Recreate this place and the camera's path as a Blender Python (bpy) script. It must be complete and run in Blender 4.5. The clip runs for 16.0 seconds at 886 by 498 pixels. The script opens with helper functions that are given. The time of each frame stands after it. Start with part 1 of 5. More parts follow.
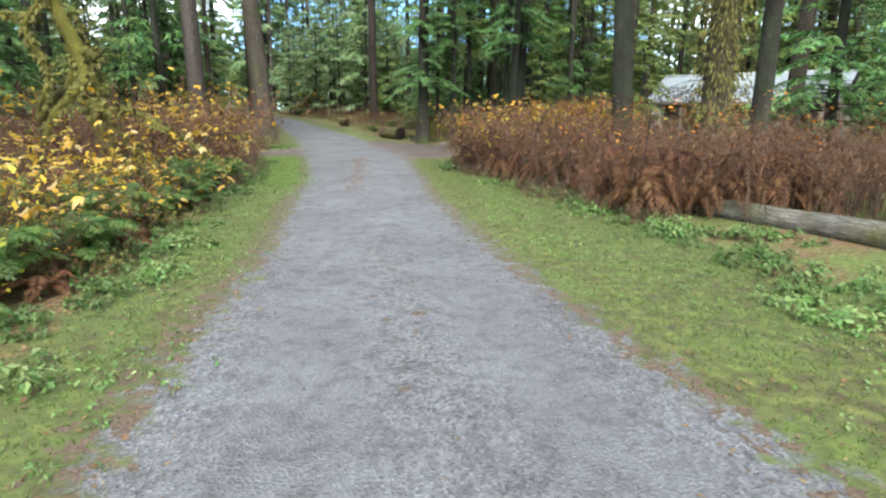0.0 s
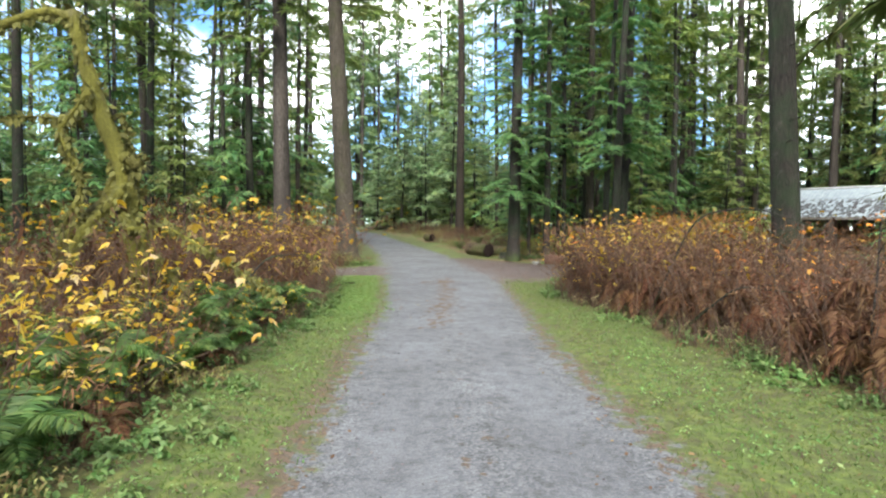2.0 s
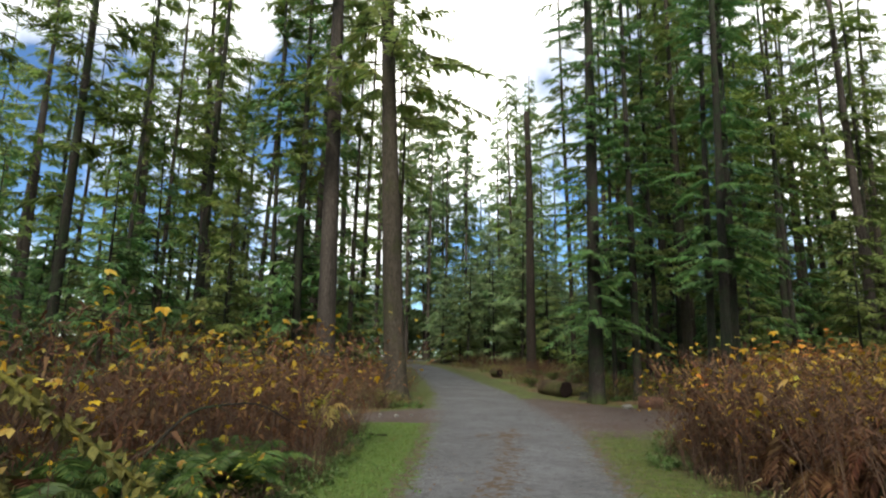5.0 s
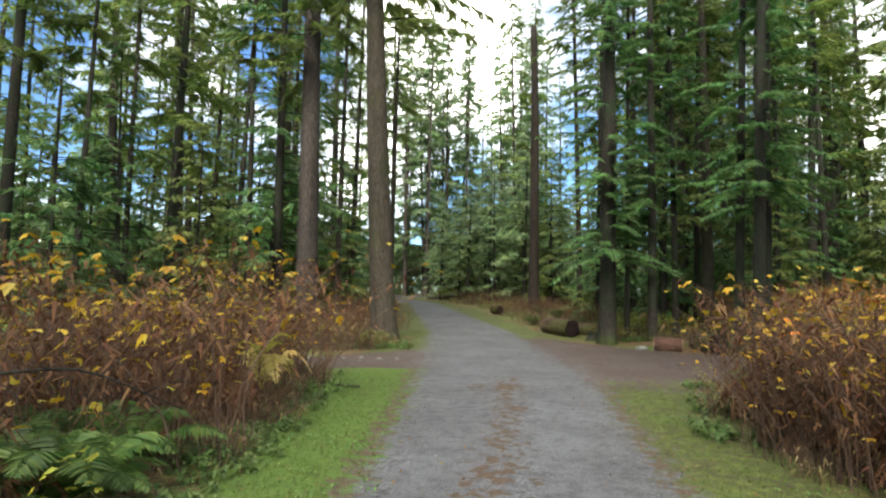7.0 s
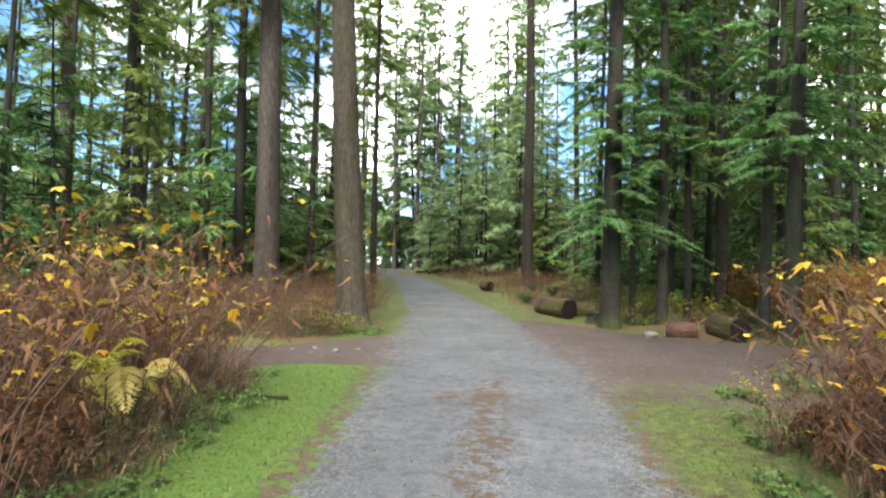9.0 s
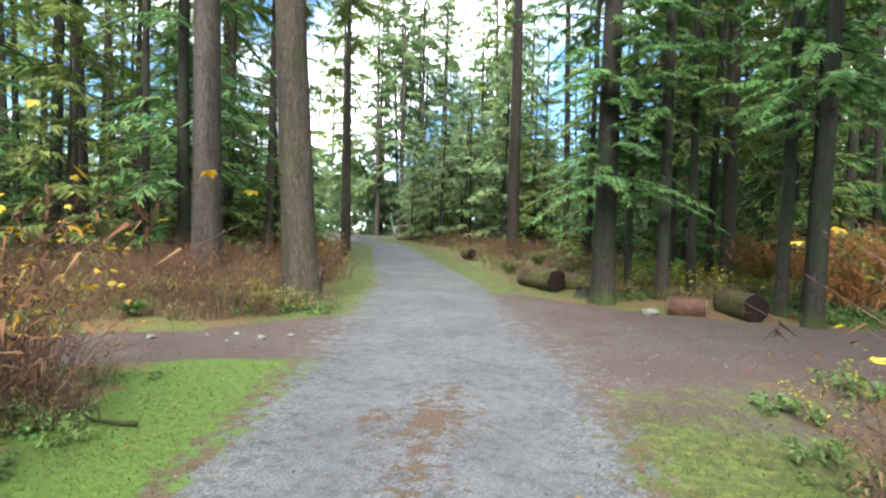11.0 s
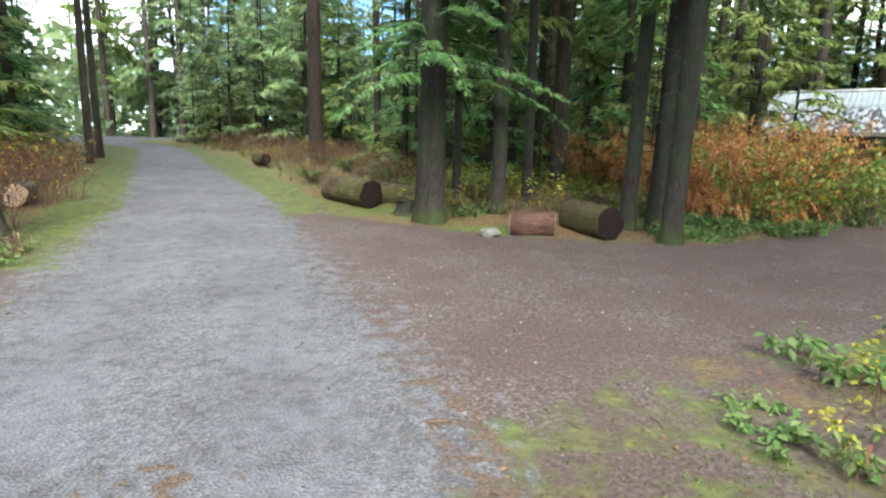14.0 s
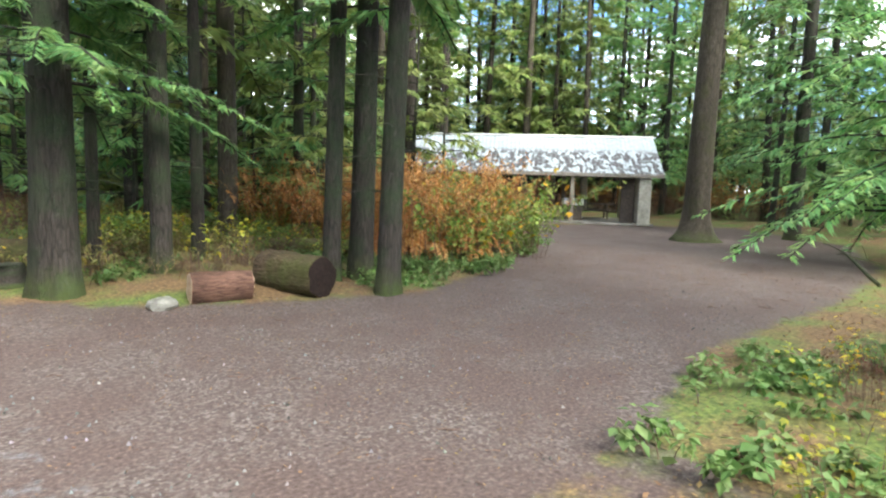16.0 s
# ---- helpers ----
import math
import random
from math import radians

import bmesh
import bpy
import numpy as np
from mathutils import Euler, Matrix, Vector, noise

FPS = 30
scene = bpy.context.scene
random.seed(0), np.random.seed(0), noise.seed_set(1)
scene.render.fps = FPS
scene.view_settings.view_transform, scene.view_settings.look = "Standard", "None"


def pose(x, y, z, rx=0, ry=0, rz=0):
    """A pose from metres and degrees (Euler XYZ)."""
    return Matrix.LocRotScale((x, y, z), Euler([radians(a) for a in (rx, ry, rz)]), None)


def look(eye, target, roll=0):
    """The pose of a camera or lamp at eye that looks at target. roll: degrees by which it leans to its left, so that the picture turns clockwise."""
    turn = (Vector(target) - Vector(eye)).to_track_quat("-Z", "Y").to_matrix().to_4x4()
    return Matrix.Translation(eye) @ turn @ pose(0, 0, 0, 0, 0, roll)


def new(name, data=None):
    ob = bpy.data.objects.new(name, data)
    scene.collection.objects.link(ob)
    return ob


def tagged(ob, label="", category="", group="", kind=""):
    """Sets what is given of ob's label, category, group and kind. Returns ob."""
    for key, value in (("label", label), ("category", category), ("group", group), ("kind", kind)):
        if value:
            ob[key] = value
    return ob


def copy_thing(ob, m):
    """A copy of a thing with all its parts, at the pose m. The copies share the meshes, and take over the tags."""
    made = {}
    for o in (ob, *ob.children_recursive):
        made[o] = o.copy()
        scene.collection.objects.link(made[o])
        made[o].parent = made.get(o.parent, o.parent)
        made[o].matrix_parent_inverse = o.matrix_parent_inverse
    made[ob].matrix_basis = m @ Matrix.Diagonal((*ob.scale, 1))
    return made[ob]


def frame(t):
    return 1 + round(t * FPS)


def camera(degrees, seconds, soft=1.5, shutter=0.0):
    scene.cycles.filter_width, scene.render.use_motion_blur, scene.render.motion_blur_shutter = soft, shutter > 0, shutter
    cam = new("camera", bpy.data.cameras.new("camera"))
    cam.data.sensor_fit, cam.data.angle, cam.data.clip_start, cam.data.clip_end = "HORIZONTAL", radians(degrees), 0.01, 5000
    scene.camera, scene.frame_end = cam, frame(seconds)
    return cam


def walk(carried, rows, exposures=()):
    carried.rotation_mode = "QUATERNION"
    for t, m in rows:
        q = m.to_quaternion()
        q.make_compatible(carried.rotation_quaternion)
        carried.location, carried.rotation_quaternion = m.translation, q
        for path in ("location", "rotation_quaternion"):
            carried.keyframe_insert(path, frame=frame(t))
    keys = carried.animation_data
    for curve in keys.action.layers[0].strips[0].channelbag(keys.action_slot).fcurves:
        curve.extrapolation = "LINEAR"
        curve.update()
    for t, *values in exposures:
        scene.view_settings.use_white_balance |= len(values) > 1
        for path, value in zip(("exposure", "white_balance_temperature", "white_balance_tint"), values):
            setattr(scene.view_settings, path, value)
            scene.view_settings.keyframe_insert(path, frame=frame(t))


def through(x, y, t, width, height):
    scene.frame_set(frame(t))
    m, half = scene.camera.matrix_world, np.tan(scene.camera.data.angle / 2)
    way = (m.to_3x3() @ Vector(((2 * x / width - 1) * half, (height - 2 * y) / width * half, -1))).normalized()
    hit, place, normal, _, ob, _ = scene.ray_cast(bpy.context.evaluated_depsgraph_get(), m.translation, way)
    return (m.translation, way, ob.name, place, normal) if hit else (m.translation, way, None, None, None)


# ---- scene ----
cam = camera(74.4, 16.0, soft=2.2)
PATH = [
    (0, (0.138, 0.197, 1.566), (0.119, 2.143, 1.105), 0.6),
    (0.5, (-0.062, 0.787, 1.581), (-0.187, 2.746, 1.197), 0.6),
    (1, (-0.146, 1.366, 1.663), (-0.349, 3.33, 1.347), 0.8),
    (1.5, (-0.234, 2.051, 1.635), (-0.488, 4.024, 1.43), 0.8),
    (2, (-0.36, 2.805, 1.61), (-0.661, 4.78, 1.526), 0.7),
    (2.5, (-0.324, 3.52, 1.602), (-0.668, 5.49, 1.647), 0.8),
    (3, (-0.469, 4.07, 1.618), (-0.836, 6.028, 1.792), 0.9),
    (3.2, (-0.458, 4.248, 1.629), (-0.842, 6.196, 1.865), 1.0),
    (5.3, (-0.738, 6.72, 1.577), (-1.292, 8.607, 1.941), 1.1),
    (5.5, (-0.797, 6.958, 1.596), (-1.358, 8.849, 1.928), 1.1),
    (6, (-0.892, 7.576, 1.593), (-1.454, 9.478, 1.849), 1.1),
    (6.5, (-1.02, 8.184, 1.571), (-1.578, 10.093, 1.779), 1.0),
    (7, (-1.069, 8.801, 1.575), (-1.619, 10.718, 1.726), 1.2),
    (7.5, (-1.126, 9.432, 1.611), (-1.657, 11.358, 1.712), 1.1),
    (8, (-1.214, 10.037, 1.638), (-1.726, 11.969, 1.697), 1.2),
    (8.5, (-1.236, 10.697, 1.652), (-1.754, 12.628, 1.715), 1.4),
    (9, (-1.332, 11.369, 1.674), (-1.865, 13.296, 1.732), 1.4),
    (9.2, (-1.331, 11.62, 1.705), (-1.859, 13.548, 1.75), 1.3),
    (11.3, (-1.442, 14.066, 1.649), (-1.937, 16.002, 1.588), 1.4),
    (11.5, (-1.478, 14.273, 1.633), (-1.962, 16.212, 1.569), 1.1),
    (12, (-1.512, 14.878, 1.619), (-1.926, 16.831, 1.508), 1.1),
    (12.5, (-1.563, 15.461, 1.591), (-1.868, 17.43, 1.427), 1.1),
    (13, (-1.594, 16.03, 1.585), (-1.777, 18.01, 1.369), 1.2),
    (13.5, (-1.624, 16.615, 1.599), (-1.664, 18.594, 1.315), 1.3),
    (14, (-1.72, 17.201, 1.625), (-1.572, 19.161, 1.257), 1.4),
    (14.5, (-1.706, 17.803, 1.549), (-1.271, 19.715, 1.155), 1.5),
    (15, (-1.755, 18.305, 1.571), (-1.02, 20.13, 1.209), 1.8),
    (15.5, (-1.822, 18.825, 1.634), (-0.808, 20.525, 1.342), 2.0),
    (16, (-1.836, 19.382, 1.652), (-0.606, 20.943, 1.428), 1.7),
]
EXPOSURES = [(t, stops + 0.5, kelvin, 5) for t, stops, kelvin in (
    (0, 1.5, 6600), (1.5, 1.52, 6750), (2.5, 1.38, 6850), (3.2, 1.15, 6950), (5.3, 0.3, 7350), (6, 0.42, 7350), (7, 0.9, 7250), (8, 1.33, 7150),
    (9, 1.45, 7050), (11.5, 1.65, 6700), (13, 1.65, 6650), (14.5, 1.7, 6700), (15.5, 1.85, 6850), (16, 2.0, 6850))]
walk(cam, [(t, look(eye, target, roll)) for t, eye, target, roll in PATH], EXPOSURES)

# ---- light and sky ----
world = bpy.data.worlds.new("overcast_sky")
scene.world = world
world.use_nodes = True
wt = world.node_tree
sky = wt.nodes.new("ShaderNodeTexSky")
sky.sky_type = 'NISHITA'
sky.sun_disc = False
sky.sun_elevation = radians(41)
sky.sun_rotation = radians(174)
sky.air_density, sky.dust_density, sky.ozone_density = 1.0, 0.3, 2.5
# broken cloud: white cloud over a blue gap low down
tc = wt.nodes.new("ShaderNodeTexCoord")
cn = wt.nodes.new("ShaderNodeTexNoise")
cn.inputs["Scale"].default_value, cn.inputs["Detail"].default_value = 2.2, 6
wt.links.new(tc.outputs["Generated"], cn.inputs["Vector"])
cr = wt.nodes.new("ShaderNodeValToRGB")
cr.color_ramp.elements[0].position, cr.color_ramp.elements[1].position = 0.46, 0.60
wt.links.new(cn.outputs["Fac"], cr.inputs["Fac"])
cm = wt.nodes.new("ShaderNodeMix")
cm.data_type = 'RGBA'
cm.inputs["B"].default_value = (12.0, 12.3, 12.8, 1)
wt.links.new(cr.outputs["Color"], cm.inputs["Factor"])
blue = wt.nodes.new("ShaderNodeMix")
blue.data_type, blue.blend_type = 'RGBA', 'MULTIPLY'
blue.inputs["Factor"].default_value = 1.0
blue.inputs["B"].default_value = (0.36, 0.5, 0.7, 1)
wt.links.new(sky.outputs["Color"], blue.inputs["A"])
wt.links.new(blue.outputs["Result"], cm.inputs["A"])
wt.links.new(cm.outputs["Result"], wt.nodes["Background"].inputs["Color"])
wt.nodes["Background"].inputs["Strength"].default_value = 0.15

sun_data = bpy.data.lights.new("sun", 'SUN')
sun_data.energy, sun_data.angle, sun_data.color = 2.6, radians(28), (1.0, 0.96, 0.88)
sun = new("sun", sun_data)
sun.matrix_world = look((0, 0, 60), (-1.0, 9.95, 60 - 8.6))

# ---- materials ----
def nodes_of(name):
    m = bpy.data.materials.new(name)
    m.use_nodes = True
    return m, m.node_tree.nodes, m.node_tree.links, m.node_tree.nodes["Principled BSDF"]


def ramp(N, stops):
    r = N.new("ShaderNodeValToRGB")
    e = r.color_ramp.elements
    while len(e) < len(stops):
        e.new(0.5)
    for q, (pos, col) in zip(e, stops):
        q.position, q.color = pos, (*col, 1)
    return r


def noise_node(N, L, scale, detail=6, stretch=None, rough=0.6):
    n = N.new("ShaderNodeTexNoise")
    n.inputs["Scale"].default_value, n.inputs["Detail"].default_value, n.inputs["Roughness"].default_value = scale, detail, rough
    g = N.new("ShaderNodeTexCoord")
    if stretch:
        mp = N.new("ShaderNodeMapping")
        mp.inputs["Scale"].default_value = stretch
        L.new(g.outputs["Object"], mp.inputs["Vector"])
        L.new(mp.outputs["Vector"], n.inputs["Vector"])
    else:
        L.new(g.outputs["Object"], n.inputs["Vector"])
    return n


def mixcol(N, L, fac, a, b, blend='MIX'):
    m = N.new("ShaderNodeMix")
    m.data_type, m.blend_type = 'RGBA', blend
    for sock, v in ((m.inputs["Factor"], fac), (m.inputs["A"], a), (m.inputs["B"], b)):
        if isinstance(v, (int, float)):
            sock.default_value = v
        elif isinstance(v, tuple):
            sock.default_value = (*v, 1)
        else:
            L.new(v, sock)
    return m.outputs["Result"]


def bump(N, L, bsdf, heights, strength=0.5, dist=0.02):
    b = N.new("ShaderNodeBump")
    b.inputs["Strength"].default_value, b.inputs["Distance"].default_value = strength, dist
    L.new(heights, b.inputs["Height"])
    L.new(b.outputs["Normal"], bsdf.inputs["Normal"])


def foliage(name, cols, rough=0.55, through=0.35):
    """Leaves: tints vary from piece to piece and plant to plant, and light passes through."""
    m, N, L, P = nodes_of(name)
    geo = N.new("ShaderNodeNewGeometry")
    oi = N.new("ShaderNodeObjectInfo")
    r = ramp(N, [(i / (len(cols) - 1), c) for i, c in enumerate(cols)])
    L.new(geo.outputs["Random Per Island"], r.inputs["Fac"])
    hs = N.new("ShaderNodeHueSaturation")
    mr = N.new("ShaderNodeMapRange")
    mr.inputs["To Min"].default_value, mr.inputs["To Max"].default_value = 0.7, 1.3
    L.new(oi.outputs["Random"], mr.inputs["Value"])
    L.new(mr.outputs["Result"], hs.inputs["Value"])
    n = noise_node(N, L, 1.3, 3)
    L.new(mixcol(N, L, 0.35, r.outputs["Color"], n.outputs["Color"], 'OVERLAY'), hs.inputs["Color"])
    L.new(hs.outputs["Color"], P.inputs["Base Color"])
    P.inputs["Roughness"].default_value = rough
    P.inputs["Specular IOR Level"].default_value = 0.3
    t = N.new("ShaderNodeBsdfTranslucent")
    L.new(hs.outputs["Color"], t.inputs["Color"])
    mx = N.new("ShaderNodeMixShader")
    mx.inputs["Fac"].default_value = through
    L.new(P.outputs["BSDF"], mx.inputs[1])
    L.new(t.outputs["BSDF"], mx.inputs[2])
    L.new(mx.outputs["Shader"], N["Material Output"].inputs["Surface"])
    return m


def bark(name, dark, light, moss=None, moss_amount=0.5, stretch=(6, 6, 0.9), foot_moss=True):
    m, N, L, P = nodes_of(name)
    a = noise_node(N, L, 5.0, 10, stretch, 0.7)
    v = N.new("ShaderNodeTexVoronoi")
    v.feature, v.inputs["Scale"].default_value = 'DISTANCE_TO_EDGE', 4
    mp = N.new("ShaderNodeMapping")
    mp.inputs["Scale"].default_value = tuple(0.85 * q for q in stretch)
    g = N.new("ShaderNodeTexCoord")
    L.new(g.outputs["Object"], mp.inputs["Vector"])
    L.new(mp.outputs["Vector"], v.inputs["Vector"])
    r = ramp(N, [(0.3, dark), (0.7, light)])
    L.new(a.outputs["Fac"], r.inputs["Fac"])
    crack = ramp(N, [(0.0, (0.35, 0.35, 0.35)), (0.12, (1, 1, 1))])
    L.new(v.outputs["Distance"], crack.inputs["Fac"])
    col = mixcol(N, L, 0.7, r.outputs["Color"], crack.outputs["Color"], 'MULTIPLY')
    if moss:
        b = noise_node(N, L, 1.6, 6)
        mr = ramp(N, [(0.62 - 0.4 * moss_amount, (0, 0, 0)), (0.85 - 0.4 * moss_amount, (1, 1, 1))])
        L.new(b.outputs["Fac"], mr.inputs["Fac"])
        f = noise_node(N, L, 40, 4)
        mc = ramp(N, [(0.3, tuple(0.5 * c for c in moss)), (0.7, moss)])
        L.new(f.outputs["Fac"], mc.inputs["Fac"])
        col = mixcol(N, L, mr.outputs["Color"], col, mc.outputs["Color"])
    # pale lichen flecks and broad darker weather streaks
    lic = noise_node(N, L, 9, 8, (1, 1, 0.45), 0.75)
    lr = ramp(N, [(0.58, (0, 0, 0)), (0.70, (0.55, 0.55, 0.55))])
    L.new(lic.outputs["Fac"], lr.inputs["Fac"])
    col = mixcol(N, L, lr.outputs["Color"], col, tuple(1.25 * c + 0.03 for c in light))
    wet = noise_node(N, L, 1.1, 5, (2.2, 2.2, 0.25))
    wr = ramp(N, [(0.35, (0.55, 0.55, 0.55)), (0.6, (1.05, 1.05, 1.05))])
    L.new(wet.outputs["Fac"], wr.inputs["Fac"])
    col = mixcol(N, L, 0.9, col, wr.outputs["Color"], 'MULTIPLY')
    if foot_moss:
        sx = N.new("ShaderNodeSeparateXYZ")
        L.new(g.outputs["Object"], sx.inputs["Vector"])
        fm = N.new("ShaderNodeMapRange")
        fm.inputs["From Min"].default_value, fm.inputs["From Max"].default_value = 0.65, 0.0
        L.new(sx.outputs["Z"], fm.inputs["Value"])
        fe = noise_node(N, L, 5, 6)
        fs = mixcol(N, L, 1.0, fm.outputs["Result"], fe.outputs["Fac"], 'MULTIPLY')
        fr = ramp(N, [(0.18, (0, 0, 0)), (0.5, (0.75, 0.75, 0.75))])
        L.new(fs, fr.inputs["Fac"])
        col = mixcol(N, L, fr.outputs["Color"], col, (0.045, 0.06, 0.018))
    P.inputs["Specular IOR Level"].default_value = 0.2
    oi = N.new("ShaderNodeObjectInfo")
    hs = N.new("ShaderNodeHueSaturation")
    q = N.new("ShaderNodeMapRange")
    q.inputs["To Min"].default_value, q.inputs["To Max"].default_value = 0.75, 1.25
    L.new(oi.outputs["Random"], q.inputs["Value"])
    L.new(q.outputs["Result"], hs.inputs["Value"])
    L.new(col, hs.inputs["Color"])
    L.new(hs.outputs["Color"], P.inputs["Base Color"])
    P.inputs["Roughness"].default_value = 0.9
    h = mixcol(N, L, 0.5, a.outputs["Fac"], crack.outputs["Color"], 'MULTIPLY')
    bump(N, L, P, h, 1.0, 0.05)
    return m


def speckled(name, dark, light, scale=30, rough=0.9, big=1.5, strength=0.4, stretch=None):
    m, N, L, P = nodes_of(name)
    a, b = noise_node(N, L, scale, 8, stretch), noise_node(N, L, big, 4)
    r = ramp(N, [(0.3, dark), (0.7, light)])
    L.new(a.outputs["Fac"], r.inputs["Fac"])
    k = ramp(N, [(0.3, (0.6, 0.6, 0.6)), (0.7, (1.15, 1.15, 1.15))])
    L.new(b.outputs["Fac"], k.inputs["Fac"])
    L.new(mixcol(N, L, 1.0, r.outputs["Color"], k.outputs["Color"], 'MULTIPLY'), P.inputs["Base Color"])
    P.inputs["Roughness"].default_value = rough
    bump(N, L, P, a.outputs["Fac"], strength, 0.02)
    return m


def end_grain(name, dark, light):
    m, N, L, P = nodes_of(name)
    g = noise_node(N, L, 25, 6)
    r = ramp(N, [(0.3, dark), (0.75, light)])
    L.new(g.outputs["Fac"], r.inputs["Fac"])
    L.new(r.outputs["Color"], P.inputs["Base Color"])
    P.inputs["Roughness"].default_value = 0.9
    P.inputs["Specular IOR Level"].default_value = 0.1
    bump(N, L, P, g.outputs["Fac"], 0.6, 0.02)
    return m


def ground_material():
    m, N, L, P = nodes_of("ground")

    def att(name):
        a = N.new("ShaderNodeAttribute")
        a.attribute_name = name
        return a.outputs["Fac"]

    def edge(mask, scale, amount, lo=0.42, hi=0.58):
        """A mask with a ragged edge."""
        n = noise_node(N, L, scale, 6)
        s = N.new("ShaderNodeMath")
        s.operation = 'MULTIPLY_ADD'
        L.new(n.outputs["Fac"], s.inputs[0])
        s.inputs[1].default_value = amount
        s2 = N.new("ShaderNodeMath")
        s2.operation = 'SUBTRACT'
        L.new(mask, s2.inputs[0])
        s2.inputs[1].default_value = amount * 0.5
        L.new(s2.outputs[0], s.inputs[2])
        r = ramp(N, [(lo, (0, 0, 0)), (hi, (1, 1, 1))])
        L.new(s.outputs[0], r.inputs["Fac"])
        return r.outputs["Color"]

    # leaf litter
    n1, n2, n3 = noise_node(N, L, 22, 8), noise_node(N, L, 0.9, 5), noise_node(N, L, 90, 3)
    litter = ramp(N, [(0.3, (0.035, 0.022, 0.012)), (0.5, (0.10, 0.06, 0.03)), (0.7, (0.2, 0.13, 0.06))])
    L.new(n1.outputs["Fac"], litter.inputs["Fac"])
    moss = ramp(N, [(0.35, (0.03, 0.05, 0.012)), (0.7, (0.12, 0.15, 0.035))])
    L.new(n1.outputs["Fac"], moss.inputs["Fac"])
    mm = ramp(N, [(0.42, (0, 0, 0)), (0.6, (1, 1, 1))])
    L.new(n2.outputs["Fac"], mm.inputs["Fac"])
    col = mixcol(N, L, mm.outputs["Color"], litter.outputs["Color"], moss.outputs["Color"])
    # grass verge
    grass = ramp(N, [(0.25, (0.026, 0.05, 0.010)), (0.5, (0.058, 0.102, 0.017)), (0.75, (0.10, 0.145, 0.028))])
    gn = noise_node(N, L, 14, 8)
    L.new(gn.outputs["Fac"], grass.inputs["Fac"])
    gd = ramp(N, [(0.38, (0, 0, 0)), (0.65, (1, 1, 1))])
    gn2 = noise_node(N, L, 1.4, 5)
    L.new(gn2.outputs["Fac"], gd.inputs["Fac"])
    mossy = ramp(N, [(0.4, (0.042, 0.03, 0.017)), (0.52, (0.058, 0.062, 0.02)), (0.66, (0.105, 0.112, 0.03))])
    mn = noise_node(N, L, 7, 8)
    L.new(mn.outputs["Fac"], mossy.inputs["Fac"])
    tired = mixcol(N, L, gd.outputs["Color"], mixcol(N, L, 0.5, grass.outputs["Color"], mossy.outputs["Color"]), mossy.outputs["Color"])
    gcol = mixcol(N, L, edge(att("lush"), 1.6, 0.7, 0.3, 0.7), tired, grass.outputs["Color"])
    col = mixcol(N, L, edge(att("grass"), 2.6, 1.1), col, gcol)
    # trodden brown trail
    trail = ramp(N, [(0.3, (0.024, 0.016, 0.014)), (0.55, (0.063, 0.043, 0.039)), (0.75, (0.12, 0.088, 0.08))])
    tn = noise_node(N, L, 30, 8)
    L.new(tn.outputs["Fac"], trail.inputs["Fac"])
    cv = N.new("ShaderNodeTexVoronoi")
    cv.inputs["Scale"].default_value = 42
    cg = N.new("ShaderNodeTexCoord")
    L.new(cg.outputs["Object"], cv.inputs["Vector"])
    chips = ramp(N, [(0.2, (0.028, 0.02, 0.019)), (0.6, (0.078, 0.064, 0.06)), (0.95, (0.2, 0.185, 0.175))])
    L.new(cv.outputs["Color"], chips.inputs["Fac"])
    tm = mixcol(N, L, mm.outputs["Color"], trail.outputs["Color"], mixcol(N, L, 0.45, trail.outputs["Color"], chips.outputs["Color"]))
    col = mixcol(N, L, edge(att("trail"), 2.5, 0.7), col, tm)
    # grey gravel, compacted in two wheel tracks, loose and darker between
    vor = N.new("ShaderNodeTexVoronoi")
    vor.inputs["Scale"].default_value = 48
    g = N.new("ShaderNodeTexCoord")
    L.new(g.outputs["Object"], vor.inputs["Vector"])
    stones = ramp(N, [(0.1, (0.05, 0.051, 0.055)), (0.5, (0.108, 0.110, 0.118)), (0.9, (0.19, 0.192, 0.202))])
    L.new(vor.outputs["Color"], stones.inputs["Fac"])
    fines = ramp(N, [(0.3, (0.088, 0.09, 0.098)), (0.7, (0.148, 0.151, 0.166))])
    fn = noise_node(N, L, 60, 6)
    L.new(fn.outputs["Fac"], fines.inputs["Fac"])
    packed = mixcol(N, L, edge(att("wheel"), 3.0, 0.8, 0.2, 0.8), mixcol(N, L, 0.75, fines.outputs["Color"], stones.outputs["Color"]), mixcol(N, L, 0.3, fines.outputs["Color"], stones.outputs["Color"]))
    pk = noise_node(N, L, 0.8, 5)
    pkr = ramp(N, [(0.3, (0.62, 0.615, 0.62)), (0.7, (0.96, 0.965, 0.985))])
    L.new(pk.outputs["Fac"], pkr.inputs["Fac"])
    packed = mixcol(N, L, 1.0, packed, pkr.outputs["Color"], 'MULTIPLY')
    # damp mottles a hand's breadth across, and dark crumbs of bark and needles
    dm = noise_node(N, L, 5.5, 7, None, 0.72)
    dmr = ramp(N, [(0.36, (0.60, 0.585, 0.575)), (0.52, (1.0, 1.0, 1.0)), (0.72, (1.1, 1.1, 1.1))])
    L.new(dm.outputs["Fac"], dmr.inputs["Fac"])
    packed = mixcol(N, L, 0.85, packed, dmr.outputs["Color"], 'MULTIPLY')
    cb = N.new("ShaderNodeTexVoronoi")
    cb.inputs["Scale"].default_value = 17
    L.new(g.outputs["Object"], cb.inputs["Vector"])
